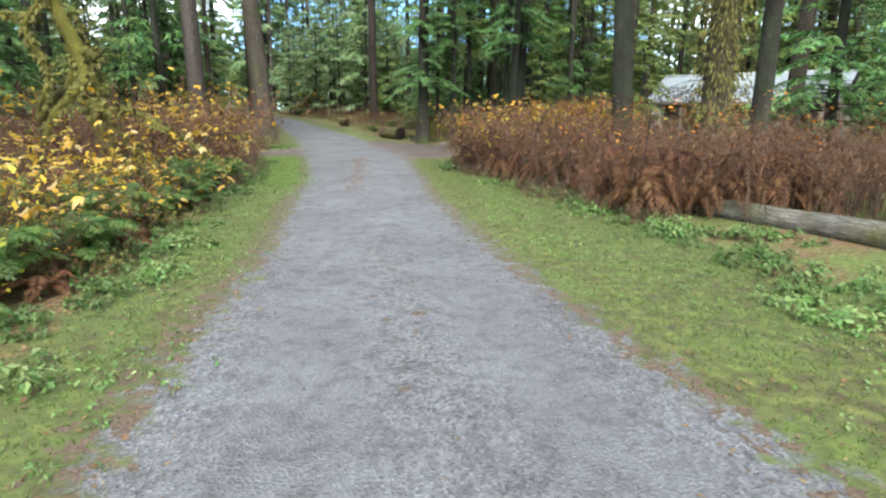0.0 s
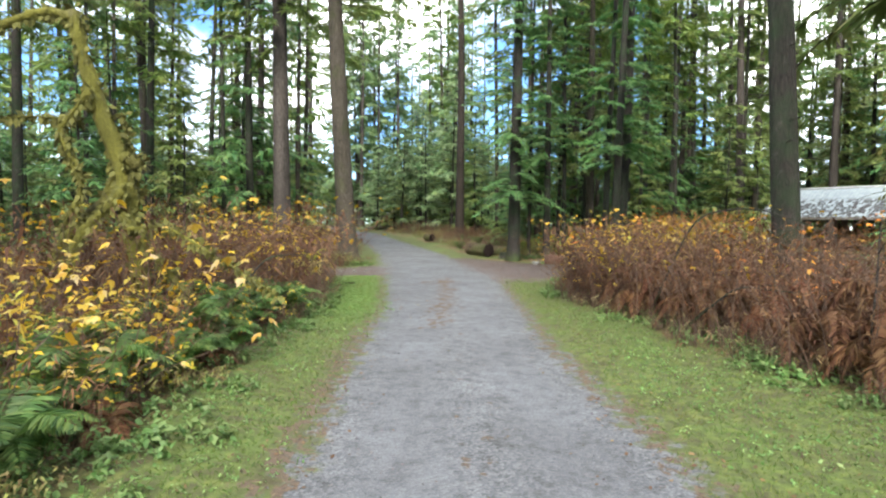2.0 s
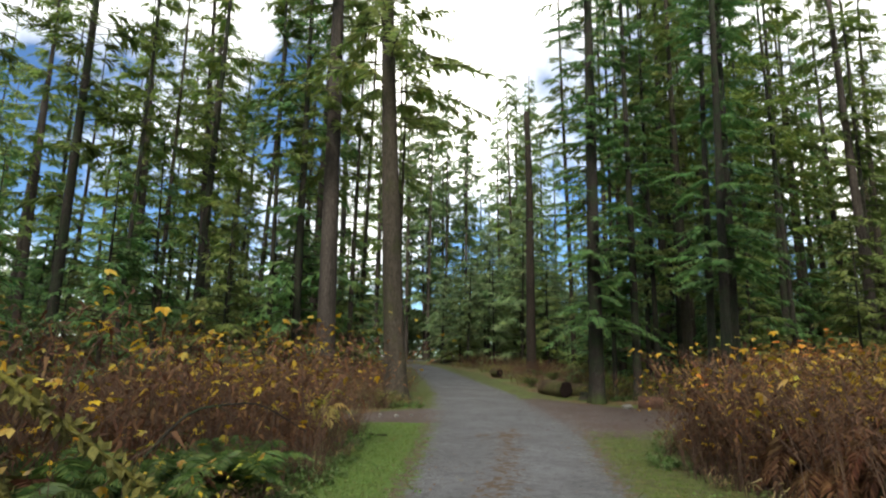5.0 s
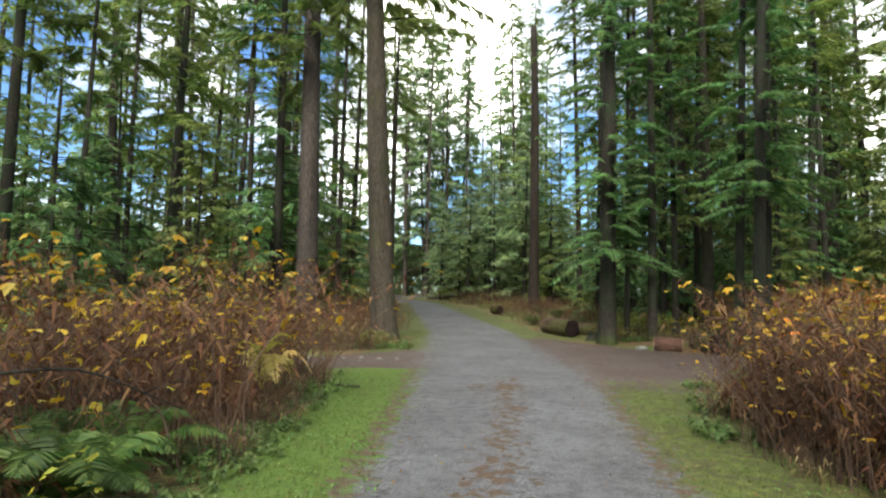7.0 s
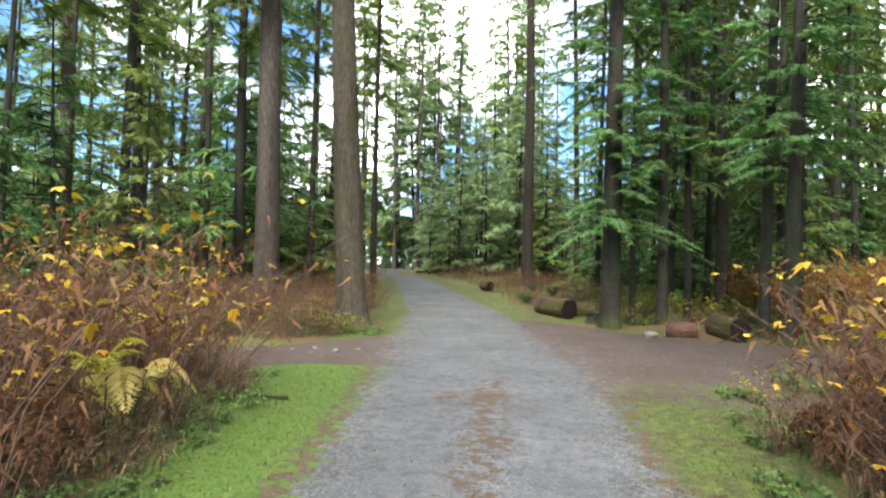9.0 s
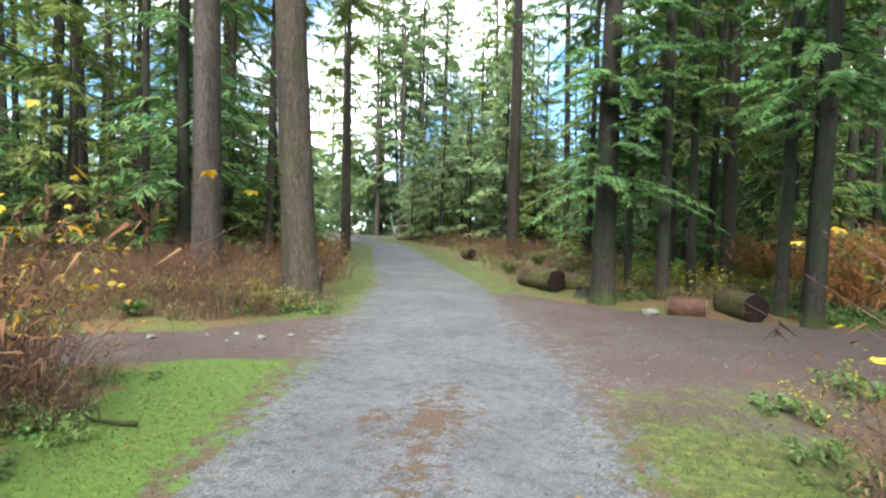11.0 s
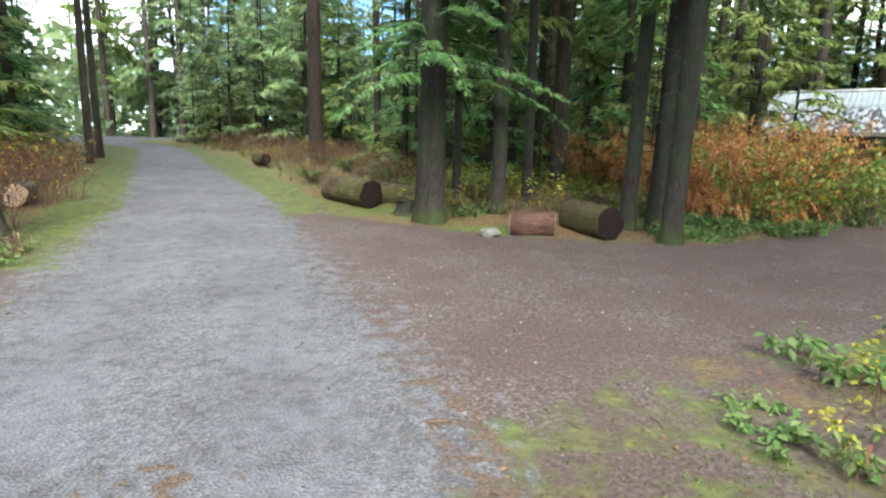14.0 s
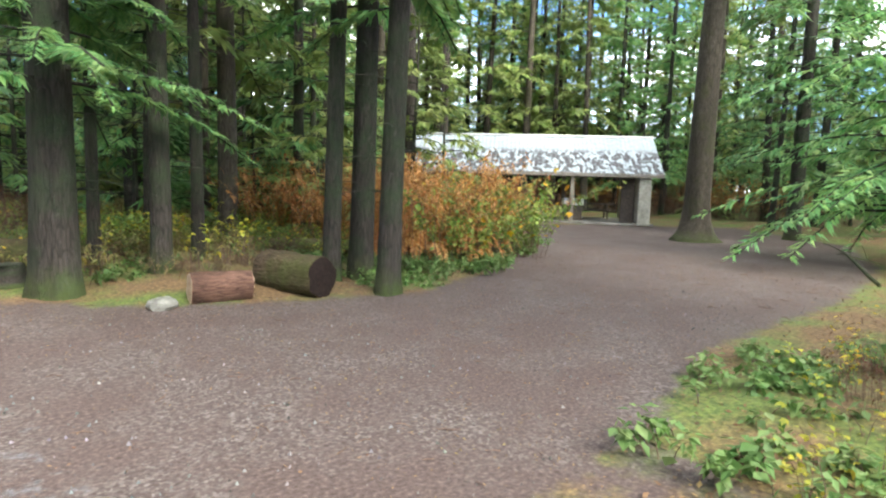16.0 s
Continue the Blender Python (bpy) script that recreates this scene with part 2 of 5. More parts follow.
    cbr = ramp(N, [(0.06, (0.38, 0.34, 0.31)), (0.15, (1, 1, 1))])
    L.new(cb.outputs["Distance"], cbr.inputs["Fac"])
    packed = mixcol(N, L, 0.7, packed, cbr.outputs["Color"], 'MULTIPLY')
    gm = edge(att("gravel"), 4.5, 1.0)
    col = mixcol(N, L, gm, col, packed)
    # fallen needles and dead leaves on the middle of the road
    ln = noise_node(N, L, 35, 5)
    lr = ramp(N, [(0.35, (0.04, 0.029, 0.022)), (0.7, (0.11, 0.074, 0.05))])
    L.new(ln.outputs["Fac"], lr.inputs["Fac"])
    col = mixcol(N, L, edge(att("leafy"), 7.0, 2.0, 0.5, 0.6), col, lr.outputs["Color"])
    L.new(col, P.inputs["Base Color"])
    P.inputs["Roughness"].default_value = 0.92
    P.inputs["Specular IOR Level"].default_value = 0.3
    hm = mixcol(N, L, gm, n1.outputs["Fac"], vor.outputs["Distance"])
    bump(N, L, P, hm, 0.7, 0.02)
    return m


M_GROUND = ground_material()
M_BARK = bark("conifer_bark", (0.03, 0.025, 0.022), (0.115, 0.095, 0.085))
M_BARK_BROWN = bark("fir_bark", (0.0258, 0.0216, 0.0163), (0.107, 0.088, 0.0694), (0.0626, 0.068, 0.0286), 0.3)
M_BARK_DARK = bark("hemlock_bark", (0.017, 0.015, 0.014), (0.056, 0.046, 0.04), (0.034, 0.055, 0.026), 0.45)
M_BARK_MOSS = bark("mossy_bark", (0.04, 0.035, 0.022), (0.12, 0.1, 0.06), (0.15, 0.14, 0.028), 0.9)
M_BARK_HALFMOSS = bark("half_mossy_bark", (0.03, 0.027, 0.02), (0.10, 0.08, 0.055), (0.11, 0.10, 0.03), 0.45)
M_MOSS = speckled("hanging_moss", (0.0476, 0.051, 0.00816), (0.15, 0.136, 0.0306), 60, 0.95)
M_NEEDLE = foliage("fir_needles", [(0.0893, 0.155, 0.0425), (0.158, 0.23, 0.0595), (0.242, 0.3, 0.0765)], 0.5, 0.45)
M_HEMLOCK = foliage("hemlock_needles", [(0.0745, 0.19, 0.0724), (0.143, 0.276, 0.102), (0.248, 0.38, 0.136)], 0.5, 0.5)
M_CEDAR = foliage("cedar_sprays", [(0.12, 0.175, 0.055), (0.19, 0.25, 0.08), (0.27, 0.32, 0.105)], 0.5, 0.45)
M_PALE = foliage("pale_young_and_hazed_needles", [(0.116, 0.2, 0.0936), (0.189, 0.28, 0.133), (0.294, 0.36, 0.172)], 0.5, 0.5)
M_FERN = foliage("fern_green", [(0.0322, 0.0775, 0.0211), (0.0645, 0.124, 0.0316), (0.113, 0.167, 0.0448)], 0.5, 0.45)
M_BRACKEN = foliage("dead_bracken", [(0.0544, 0.0218, 0.0116), (0.0986, 0.0422, 0.0204), (0.156, 0.085, 0.0408)], 0.8, 0.3)
M_ORANGE = foliage("orange_bracken", [(0.25, 0.10, 0.03), (0.42, 0.19, 0.06), (0.52, 0.31, 0.13)], 0.75, 0.35)
M_ORANGE_LEAF = foliage("orange_leaves", [(0.4, 0.12, 0.02), (0.5, 0.2, 0.03), (0.5, 0.3, 0.05)], 0.55, 0.4)
M_STRAW = foliage("dry_straw", [(0.12, 0.085, 0.04), (0.2, 0.15, 0.07), (0.26, 0.2, 0.1)], 0.8, 0.3)
M_STEM = speckled("dead_stems", (0.0413, 0.0225, 0.0165), (0.143, 0.0863, 0.06), 20)
M_YELLOW = foliage("yellow_leaves", [(0.344, 0.18, 0.0123), (0.443, 0.295, 0.0205), (0.41, 0.344, 0.0656)], 0.5, 0.4)
M_AMBER = foliage("amber_maple_leaves", [(0.286, 0.15, 0.017), (0.367, 0.245, 0.034), (0.354, 0.258, 0.136)], 0.5, 0.4)
M_LIME = foliage("lime_leaves", [(0.204, 0.221, 0.0255), (0.306, 0.281, 0.034), (0.383, 0.315, 0.0425)], 0.5, 0.4)
M_LEAFY = foliage("green_leaves", [(0.0748, 0.13, 0.0238), (0.136, 0.197, 0.0408), (0.238, 0.272, 0.068)], 0.45, 0.45)
M_HERB = foliage("low_herb_leaves", [(0.0594, 0.125, 0.033), (0.112, 0.191, 0.0594), (0.178, 0.251, 0.099)], 0.5, 0.4)
M_GRASS = foliage("grass_blades", [(0.044, 0.08, 0.016), (0.072, 0.116, 0.0224), (0.124, 0.136, 0.04)], 0.55, 0.4)
M_DEADLEAF = foliage("fallen_leaves", [(0.0598, 0.0323, 0.017), (0.114, 0.0646, 0.0306), (0.18, 0.123, 0.0544)], 0.7, 0.15)
M_OLIVE = foliage("olive_undergrowth", [(0.112, 0.072, 0.032), (0.168, 0.144, 0.052), (0.192, 0.216, 0.064)], 0.7, 0.35)
M_PALEFERN = foliage("pale_yellow_fern", [(0.45, 0.38, 0.1), (0.55, 0.48, 0.16), (0.58, 0.5, 0.2)], 0.6, 0.4)
M_FARWOOD = foliage("far_woods", [(0.10, 0.16, 0.08), (0.17, 0.24, 0.12), (0.25, 0.32, 0.16)], 0.6, 0.5)
M_STONE_VAR = foliage("loose_stones", [(0.0382, 0.0357, 0.0357), (0.0892, 0.0875, 0.0892), (0.178, 0.175, 0.175)], 0.85, 0.0)
M_ROCK = speckled("pale_rock", (0.096, 0.093, 0.084), (0.204, 0.198, 0.18), 14, 0.85)
M_LOG_RED = bark("red_log_bark", (0.08, 0.04, 0.03), (0.21, 0.115, 0.085), None, 0, (0.9, 6, 6), False)
M_LOG_MOSS = bark("mossy_log_bark", (0.05, 0.035, 0.022), (0.15, 0.10, 0.065), (0.085, 0.09, 0.03), 0.55, (0.9, 6, 6), False)
M_LOG_GREY = bark("grey_log_bark", (0.08, 0.072, 0.06), (0.25, 0.235, 0.2), (0.10, 0.10, 0.04), 0.45, (0.9, 6, 6), False)
M_END_DARK = end_grain("wet_dark_end_grain", (0.005, 0.004, 0.004), (0.024, 0.015, 0.013))
M_END = end_grain("pale_end_grain", (0.28, 0.18, 0.12), (0.52, 0.40, 0.3))
M_TIMBER = speckled("weathered_timber", (0.14, 0.12, 0.10), (0.34, 0.3, 0.26), 12, 0.8, 1.5, 0.3, (1, 1, 8))
M_TIMBER_DARK = speckled("dark_stained_timber", (0.04, 0.03, 0.025), (0.11, 0.08, 0.06), 14, 0.7)
M_CONCRETE = speckled("stained_concrete", (0.26, 0.25, 0.22), (0.46, 0.44, 0.39), 9, 0.9)
M_SLAB = speckled("damp_concrete_slab", (0.13, 0.12, 0.11), (0.24, 0.22, 0.2), 9, 0.7)
M_WHITE = speckled("white_enamel", (0.6, 0.6, 0.58), (0.78, 0.78, 0.76), 6, 0.5, 1.5, 0.1)
M_SNAG = bark("snag_wood", (0.021, 0.0168, 0.014), (0.077, 0.0595, 0.049), None, 0, foot_moss=False)


def roof_material():
    """Pale metal sheet, its lower two thirds covered in dark blocky blotches."""
    m, N, L, P = nodes_of("blotched_metal_roof")
    g = N.new("ShaderNodeTexCoord")
    v = N.new("ShaderNodeTexVoronoi")
    v.inputs["Scale"].default_value = 4.2
    mp = N.new("ShaderNodeMapping")
    mp.inputs["Scale"].default_value = (1.9, 0.9, 1)
    L.new(g.outputs["Object"], mp.inputs["Vector"])
    L.new(mp.outputs["Vector"], v.inputs["Vector"])
    v.distance = 'CHEBYCHEV'
    n = noise_node(N, L, 5, 6)
    s = N.new("ShaderNodeSeparateColor")
    L.new(v.outputs["Color"], s.inputs["Color"])
    r = ramp(N, [(0.36, (0, 0, 0)), (0.42, (1, 1, 1))])
    L.new(s.outputs["Red"], r.inputs["Fac"])
    sep = N.new("ShaderNodeSeparateXYZ")
    L.new(g.outputs["Object"], sep.inputs["Vector"])
    up = N.new("ShaderNodeMapRange")
    up.inputs["From Min"].default_value, up.inputs["From Max"].default_value = 3.5, 3.25
    L.new(sep.outputs["Z"], up.inputs["Value"])
    fac = mixcol(N, L, 1.0, r.outputs["Color"], up.outputs["Result"], 'MULTIPLY')
    nr = ramp(N, [(0.3, (0.35, 0.35, 0.35)), (0.5, (1, 1, 1))])
    L.new(n.outputs["Fac"], nr.inputs["Fac"])
    fac = mixcol(N, L, 1.0, fac, nr.outputs["Color"], 'MULTIPLY')
    pale = ramp(N, [(0.3, (0.24, 0.275, 0.3)), (0.7, (0.36, 0.395, 0.415))])
    L.new(n.outputs["Fac"], pale.inputs["Fac"])
    L.new(mixcol(N, L, fac, pale.outputs["Color"], (0.04, 0.034, 0.034)), P.inputs["Base Color"])
    P.inputs["Roughness"].default_value, P.inputs["Metallic"].default_value = 0.5, 0.1
    return m


M_ROOF = roof_material()

# ---- building helpers ----
rng = np.random.default_rng(7)


def mesh_of(name, verts, faces, mats, index=None, smooth=True):
    me = bpy.data.meshes.new(name)
    me.from_pydata(np.asarray(verts, float).tolist(), [], [list(map(int, f)) for f in faces])
    for m in (mats if isinstance(mats, (list, tuple)) else [mats]):
        me.materials.append(m)
    if index is not None:
        me.polygons.foreach_set("material_index", np.asarray(index, dtype=np.int32))
    if smooth:
        me.polygons.foreach_set("use_smooth", np.ones(len(me.polygons), bool))
    me.update()
    return me


def part(name, me, parent, label=""):
    ob = new(name, me)
    ob.parent = parent
    return tagged(ob, label) if label else ob


def thing(name, m, label, category, group="", kind=""):
    ob = new(name)
    ob.empty_display_size = 0.2
    ob.matrix_basis = m
    return tagged(ob, label, category, group, kind)


class Build:
    """Collects vertices and faces for one mesh."""

    def __init__(self):
        self.v, self.f, self.n = [], [], 0

    def add(self, verts, faces):
        verts = np.asarray(verts, float).reshape(-1, 3)
        self.v.append(verts)
        self.f += (np.asarray(faces) + self.n).tolist() if len(faces) and len(set(map(len, faces))) == 1 else [[i + self.n for i in f] for f in faces]
        self.n += len(verts)

    def tube(self, pts, radii, sides=6, cap=True, rough=0.0):
        pts = np.asarray(pts, float)
        t = np.gradient(pts, axis=0)
        t /= np.linalg.norm(t, axis=1)[:, None] + 1e-9
        ref = np.array([0.0, 0, 1]) if abs(t[0][2]) < 0.8 else np.array([1.0, 0, 0])
        a = np.cross(t, ref)
        a /= np.linalg.norm(a, axis=1)[:, None] + 1e-9
        b = np.cross(t, a)
        ang = np.arange(sides) * 2 * np.pi / sides
        radii = np.broadcast_to(np.asarray(radii, float), (len(pts),))
        rr = radii[:, None] * (1 + rough * rng.uniform(-1, 1, (len(pts), sides)))
        ring = pts[:, None] + rr[..., None] * (np.cos(ang)[None, :, None] * a[:, None] + np.sin(ang)[None, :, None] * b[:, None])
        k = len(pts)
        i, j = np.meshgrid(np.arange(k - 1), np.arange(sides), indexing="ij")
        j2 = (j + 1) % sides
        quads = np.stack([i * sides + j, i * sides + j2, (i + 1) * sides + j2, (i + 1) * sides + j], -1).reshape(-1, 4)
        self.add(ring.reshape(-1, 3), quads.tolist())
        if cap:
            self.f.append([self.n - sides + q for q in range(sides)])
            self.f.append([self.n - k * sides + q for q in reversed(range(sides))])

    def kites(self, base, way, side, length, width, sag=None):
        """Leaf-shaped quads from base points: way and side are unit vectors."""
        base, way, side = (np.asarray(q, float) for q in (base, way, side))
        length, width = (np.broadcast_to(np.asarray(q, float), (len(base),))[:, None] for q in (length, width))
        mid = base + way * length * 0.45
        tip = base + way * length
        if sag is not None:
            tip = tip - np.array([0, 0, 1.0]) * sag * length
        v = np.stack([base, mid + side * width * 0.5, tip, mid - side * width * 0.5], 1).reshape(-1, 3)
        self.add(v, np.arange(len(base) * 4).reshape(-1, 4).tolist())

    def blades(self, base, way, side, length, width, sag=0.0):
        """Narrow pointed pieces, one triangle each."""
        length, width = (np.broadcast_to(np.asarray(q, float), (len(base),))[:, None] for q in (length, width))
        tip = base + way * length - np.array([0, 0, 1.0]) * sag * length
        low = base + way * length * 0.12
        v = np.stack([low + side * width * 0.5, tip, low - side * width * 0.5], 1).reshape(-1, 3)
        self.add(v, np.arange(len(base) * 3).reshape(-1, 3).tolist())

    def box(self, cx, cy, cz, sx, sy, sz, bevel=0.008, turn=0.0):
        bm = bmesh.new()
        bmesh.ops.create_cube(bm, size=1)
        bmesh.ops.scale(bm, verts=bm.verts, vec=(sx, sy, sz))
        if bevel:
            bmesh.ops.bevel(bm, geom=bm.edges[:], offset=bevel, segments=1, affect='EDGES')
        bmesh.ops.transform(bm, matrix=pose(cx, cy, cz, 0, 0, turn), verts=bm.verts)
        bm.verts.index_update()
        self.add([v.co[:] for v in bm.verts], [[v.index for v in f.verts] for f in bm.faces])
        bm.free()

    def mesh(self, name, mats, smooth=True):
        v = np.concatenate(self.v) if self.v else np.zeros((0, 3))
        return mesh_of(name, v, self.f, mats, None, smooth)


def unit(a):
    return a / (np.linalg.norm(a, axis=-1, keepdims=True) + 1e-9)


# ---- plan: the road, the verges, the trails ----
ROAD_Y = np.array([-40, 2.3, 4.0, 6.5, 10.8, 13.5, 16.0, 20.5, 30.0, 38.5, 47.5, 52.0, 55.0, 57.0])
ROAD_L = np.array([-1.4, -1.4, -1.65, -1.9, -2.7, -3.1, -3.7, -4.9, -7.6, -11.0, -14.5, -18.5, -24.0, -34.0])
ROAD_R = np.array([2.2, 1.9, 1.4, 0.75, -0.1, -0.4, -0.75, -1.35, -4.3, -8.3, -12.4, -15.0, -17.5, -19.5])
VERGE_L = np.array([-2.7, -2.7, -2.75, -3.25, -4.0, -4.4, -5.2, -6.8, -8.6, -12.2, -16.0, -21.0, -27, -37])
VERGE_R = np.array([3.6, 3.5, 3.4, 3.5, 2.1, 1.0, 0.3, 0.6, -3.0, -6.9, -11.2, -14, -16.5, -18.5])
TRAIL_R = np.array([(-2.6, 19.4), (-0.6, 20.2), (0.6, 21.0), (1.4, 21.3), (3.8, 22.3), (9, 22.6), (14, 23.5), (20, 26), (25, 32), (19.5, 36.0), (16, 36.5), (10, 30.3), (5.1, 27.2), (3.3, 26.4), (0, 27.0), (-3.5, 29.3), (-5, 27)])
TRAIL_L = np.array([(-4.4, 20.6), (-6.0, 20.2), (-7.2, 19.3), (-10, 17.9), (-20, 13.0), (-20, 14.4), (-9.5, 20.6), (-7.6, 21.8), (-6.3, 24.2), (-5, 24)])


def edges_at(y):
    return [np.interp(y, ROAD_Y, e) for e in (ROAD_L, ROAD_R, VERGE_L, VERGE_R)]


def inside(poly, x, y):
    """Signed distance to a polygon, positive inside."""
    x, y = np.asarray(x, float), np.asarray(y, float)
    d, s = np.full(x.shape, 1e9), np.zeros(x.shape, bool)
    for (ax, ay), (bx, by) in zip(poly, np.roll(poly, -1, 0)):
        ex, ey = bx - ax, by - ay
        u = np.clip(((x - ax) * ex + (y - ay) * ey) / (ex * ex + ey * ey), 0, 1)
        d = np.minimum(d, np.hypot(x - ax - u * ex, y - ay - u * ey))
        s ^= ((ay > y) != (by > y)) & (x < ex * (y - ay) / (ey if ey else 1e-9) + ax)
    return np.where(s, d, -d)


def swell(x, y):
    """Ground height: level at first, climbing gently along the far road."""
    s = np.maximum(0, np.asarray(y, float) - 25)
    return 1.25 * (1 - np.exp(-(s / 22) ** 1.5)) * np.clip((6 - np.asarray(x, float)) / 10, 0, 1)


def hump(x, y):
    l, r, vl, vr = edges_at(y)
    off = np.clip(np.maximum(vl - x, x - vr), 0, 3) / 3
    off = off * np.clip(-inside(TRAIL_R, x, y) / 1.5, 0, 1) * np.clip(-inside(TRAIL_L, x, y) / 1.0, 0, 1)
    off = off * np.clip((np.hypot(np.asarray(x) - 19.8, np.asarray(y) - 39.5) - 7) / 3, 0, 1)
    return off * (0.10 + 0.07 * np.sin(1.1 * x + 0.5 * y) + 0.06 * np.sin(0.7 * y - 1.3 * x + 2) + 0.04 * np.sin(2.9 * x + 2.1 * y))


def ground_z(x, y):
    return float(swell(x, y) + hump(x, y))


def make_ground():
    xs = np.concatenate([[-600, -300, -150, -90, -60, -45, -36], np.arange(-30, -10, 0.5), np.arange(-10, 6, 0.14), np.arange(6, 30, 0.45), [32, 36, 42, 50, 65, 90, 150, 300, 600]])
    ys = np.concatenate([[-600, -300, -150, -80, -50, -30, -18, -10, -6], np.arange(-4, 32, 0.16), np.arange(32, 62, 0.4), [64, 68, 74, 82, 95, 120, 160, 300, 600]])
    X, Y = np.meshgrid(xs, ys, indexing="ij")
    l, r, vl, vr = edges_at(Y)
    Z = swell(X, Y) + hump(X, Y)
    mid, half = (l + r) / 2, (r - l) / 2
    near = (np.abs(Y) < 70) & (np.abs(X) < 40)
    Z = Z + np.where(near, 0.03 * np.clip(1 - ((X - mid) / half) ** 2, 0, 1) - 0.025 * np.exp(-((np.abs(X - mid) - half * 0.5) / 0.3) ** 2), 0)
    soft = lambda d, w: np.clip(0.5 + d / (2 * w), 0, 1)
    gravel = soft(np.minimum(X - l, r - X), 0.7 + 1.1 * np.exp(-((Y - 23.3) / 3.6) ** 2))
    verge = soft(np.minimum(X - vl, vr - X), 0.7)
    # the yard before the shelter is part grass
    yard = soft(4.5 - np.abs(np.hypot(X - 18.5, Y - 30.5) - 1.5), 1.5) * 0.62
    tr = soft(inside(TRAIL_R, X, Y), 0.6)
    tl = soft(inside(TRAIL_L, X, Y), 0.35)
    trail = np.maximum(tr, tl)
    corner = soft(1.6 - np.hypot(X + 0.3, (Y - 20.8) * 0.8), 0.9) * 0.3
    trail = np.maximum(trail - corner, 0)
    trail = np.maximum(trail, 0.54 * np.clip((Y - 17.5) / 2, 0, 1) * np.clip((23 - Y) / 1.5, 0, 1) * np.clip((X + 2.2) / 0.5, 0, 1) * (X < 1.6))
    verge = np.maximum(verge, yard)
    wheel = np.exp(-((np.abs(X - mid) - half * 0.45) / 0.45) ** 2)
    def blob(cx, cy, rx, ry):
        return np.clip(1.15 - np.hypot((X - cx) / rx, (Y - cy) / ry), 0, 1)
    strip = np.interp(Y, [12, 13.5, 16, 18, 20], [-1.85, -1.95, -2.3, -2.65, -2.85])
    leafy = np.max([blob(-2.72, 18.6, 0.66, 1.5) * 0.7, blob(-2.35, 16.9, 0.5, 0.7) * 0.66, blob(-2.05, 14.0, 0.55, 1.3) * 0.66, blob(-3.2, 18.6, 0.4, 0.8) * 0.62,
                    0.52 * np.exp(-((X - strip) / 0.4) ** 2) * (Y > 11.5) * (Y < 20), 0.3 * np.exp(-((X - mid) / 0.45) ** 2) * (Y < 11.5),
                    0.6 * np.exp(-((X - l + 0.1) / 0.3) ** 2) * (Y < 21), 0.56 * np.exp(-((X - r) / 0.3) ** 2) * (Y < 21)], 0)
    k = len(ys)
    i, j = np.meshgrid(np.arange(len(xs) - 1), np.arange(k - 1), indexing="ij")
    q = np.stack([i * k + j, (i + 1) * k + j, (i + 1) * k + j + 1, i * k + j + 1], -1).reshape(-1, 4)
    me = mesh_of("ground", np.stack([X, Y, Z], -1).reshape(-1, 3), q, M_GROUND)
    lush = np.clip((23 - Y) / 2, 0, 1) * np.clip((Y - 9) / 6, 0, 1) * np.clip((-1.8 - X) / 1.0, 0, 1) + 0.2 * np.clip((Y - 10) / 5, 0, 1) * np.clip((19 - Y) / 2, 0, 1) * (X > -1.8)
    for name, val in (("lush", lush), ("gravel", gravel), ("grass", verge), ("trail", trail), ("wheel", wheel), ("leafy", leafy)):
        me.attributes.new(name, 'FLOAT', 'POINT').data.foreach_set("value", val.reshape(-1).astype(np.float32))
    return tagged(new("ground", me), "forest floor with grey gravel road, mossy verges and brown trails", "ground", kind="structure")


make_ground()


# ---- conifers ----
def trunk_mesh(H, r, mat, sides=14, flare=1.2, bow=0.25, seed=0, top=0.12):
    g = np.random.default_rng(seed)
    z = np.concatenate([[-0.25, 0.0, 0.12, 0.3, 0.7, 1.3], np.linspace(2.2, H, 14)])
    u = np.clip(z / H, 0, 1)
    a = g.uniform(0, 6.28)
    off = bow * np.sin(u * 3.0) * u
    pts = np.stack([off * np.cos(a), off * np.sin(a), z], -1)
    rad = r * (1 - u * (1 - top)) * (1 + (flare - 1) * np.exp(-np.clip(z, 0, 9) / 0.35))
    B = Build()
    ang = np.arange(sides) * 2 * np.pi / sides
    lobes = 1 + 0.10 * np.sin(3 * ang + a) + 0.05 * np.sin(5 * ang + 2 * a)
    foot = np.exp(-np.clip(z, 0, 9) / 0.5)[:, None]
    rr = rad[:, None] * (1 + (lobes - 1)[None] * (0.3 + 0.8 * foot)) * (1 + 0.035 * g.uniform(-1, 1, (len(z), sides)))
    ring = pts[:, None] + rr[..., None] * np.stack([np.cos(ang), np.sin(ang), 0 * ang], -1)[None]
    k = len(z)
    i, j = np.meshgrid(np.arange(k - 1), np.arange(sides), indexing="ij")
    j2 = (j + 1) % sides
    B.add(ring.reshape(-1, 3), np.stack([i * sides + j, i * sides + j2, (i + 1) * sides + j2, (i + 1) * sides + j], -1).reshape(-1, 4).tolist())
    B.f.append([(k - 1) * sides + q for q in range(sides)])
    return B.mesh("trunk", mat), pts


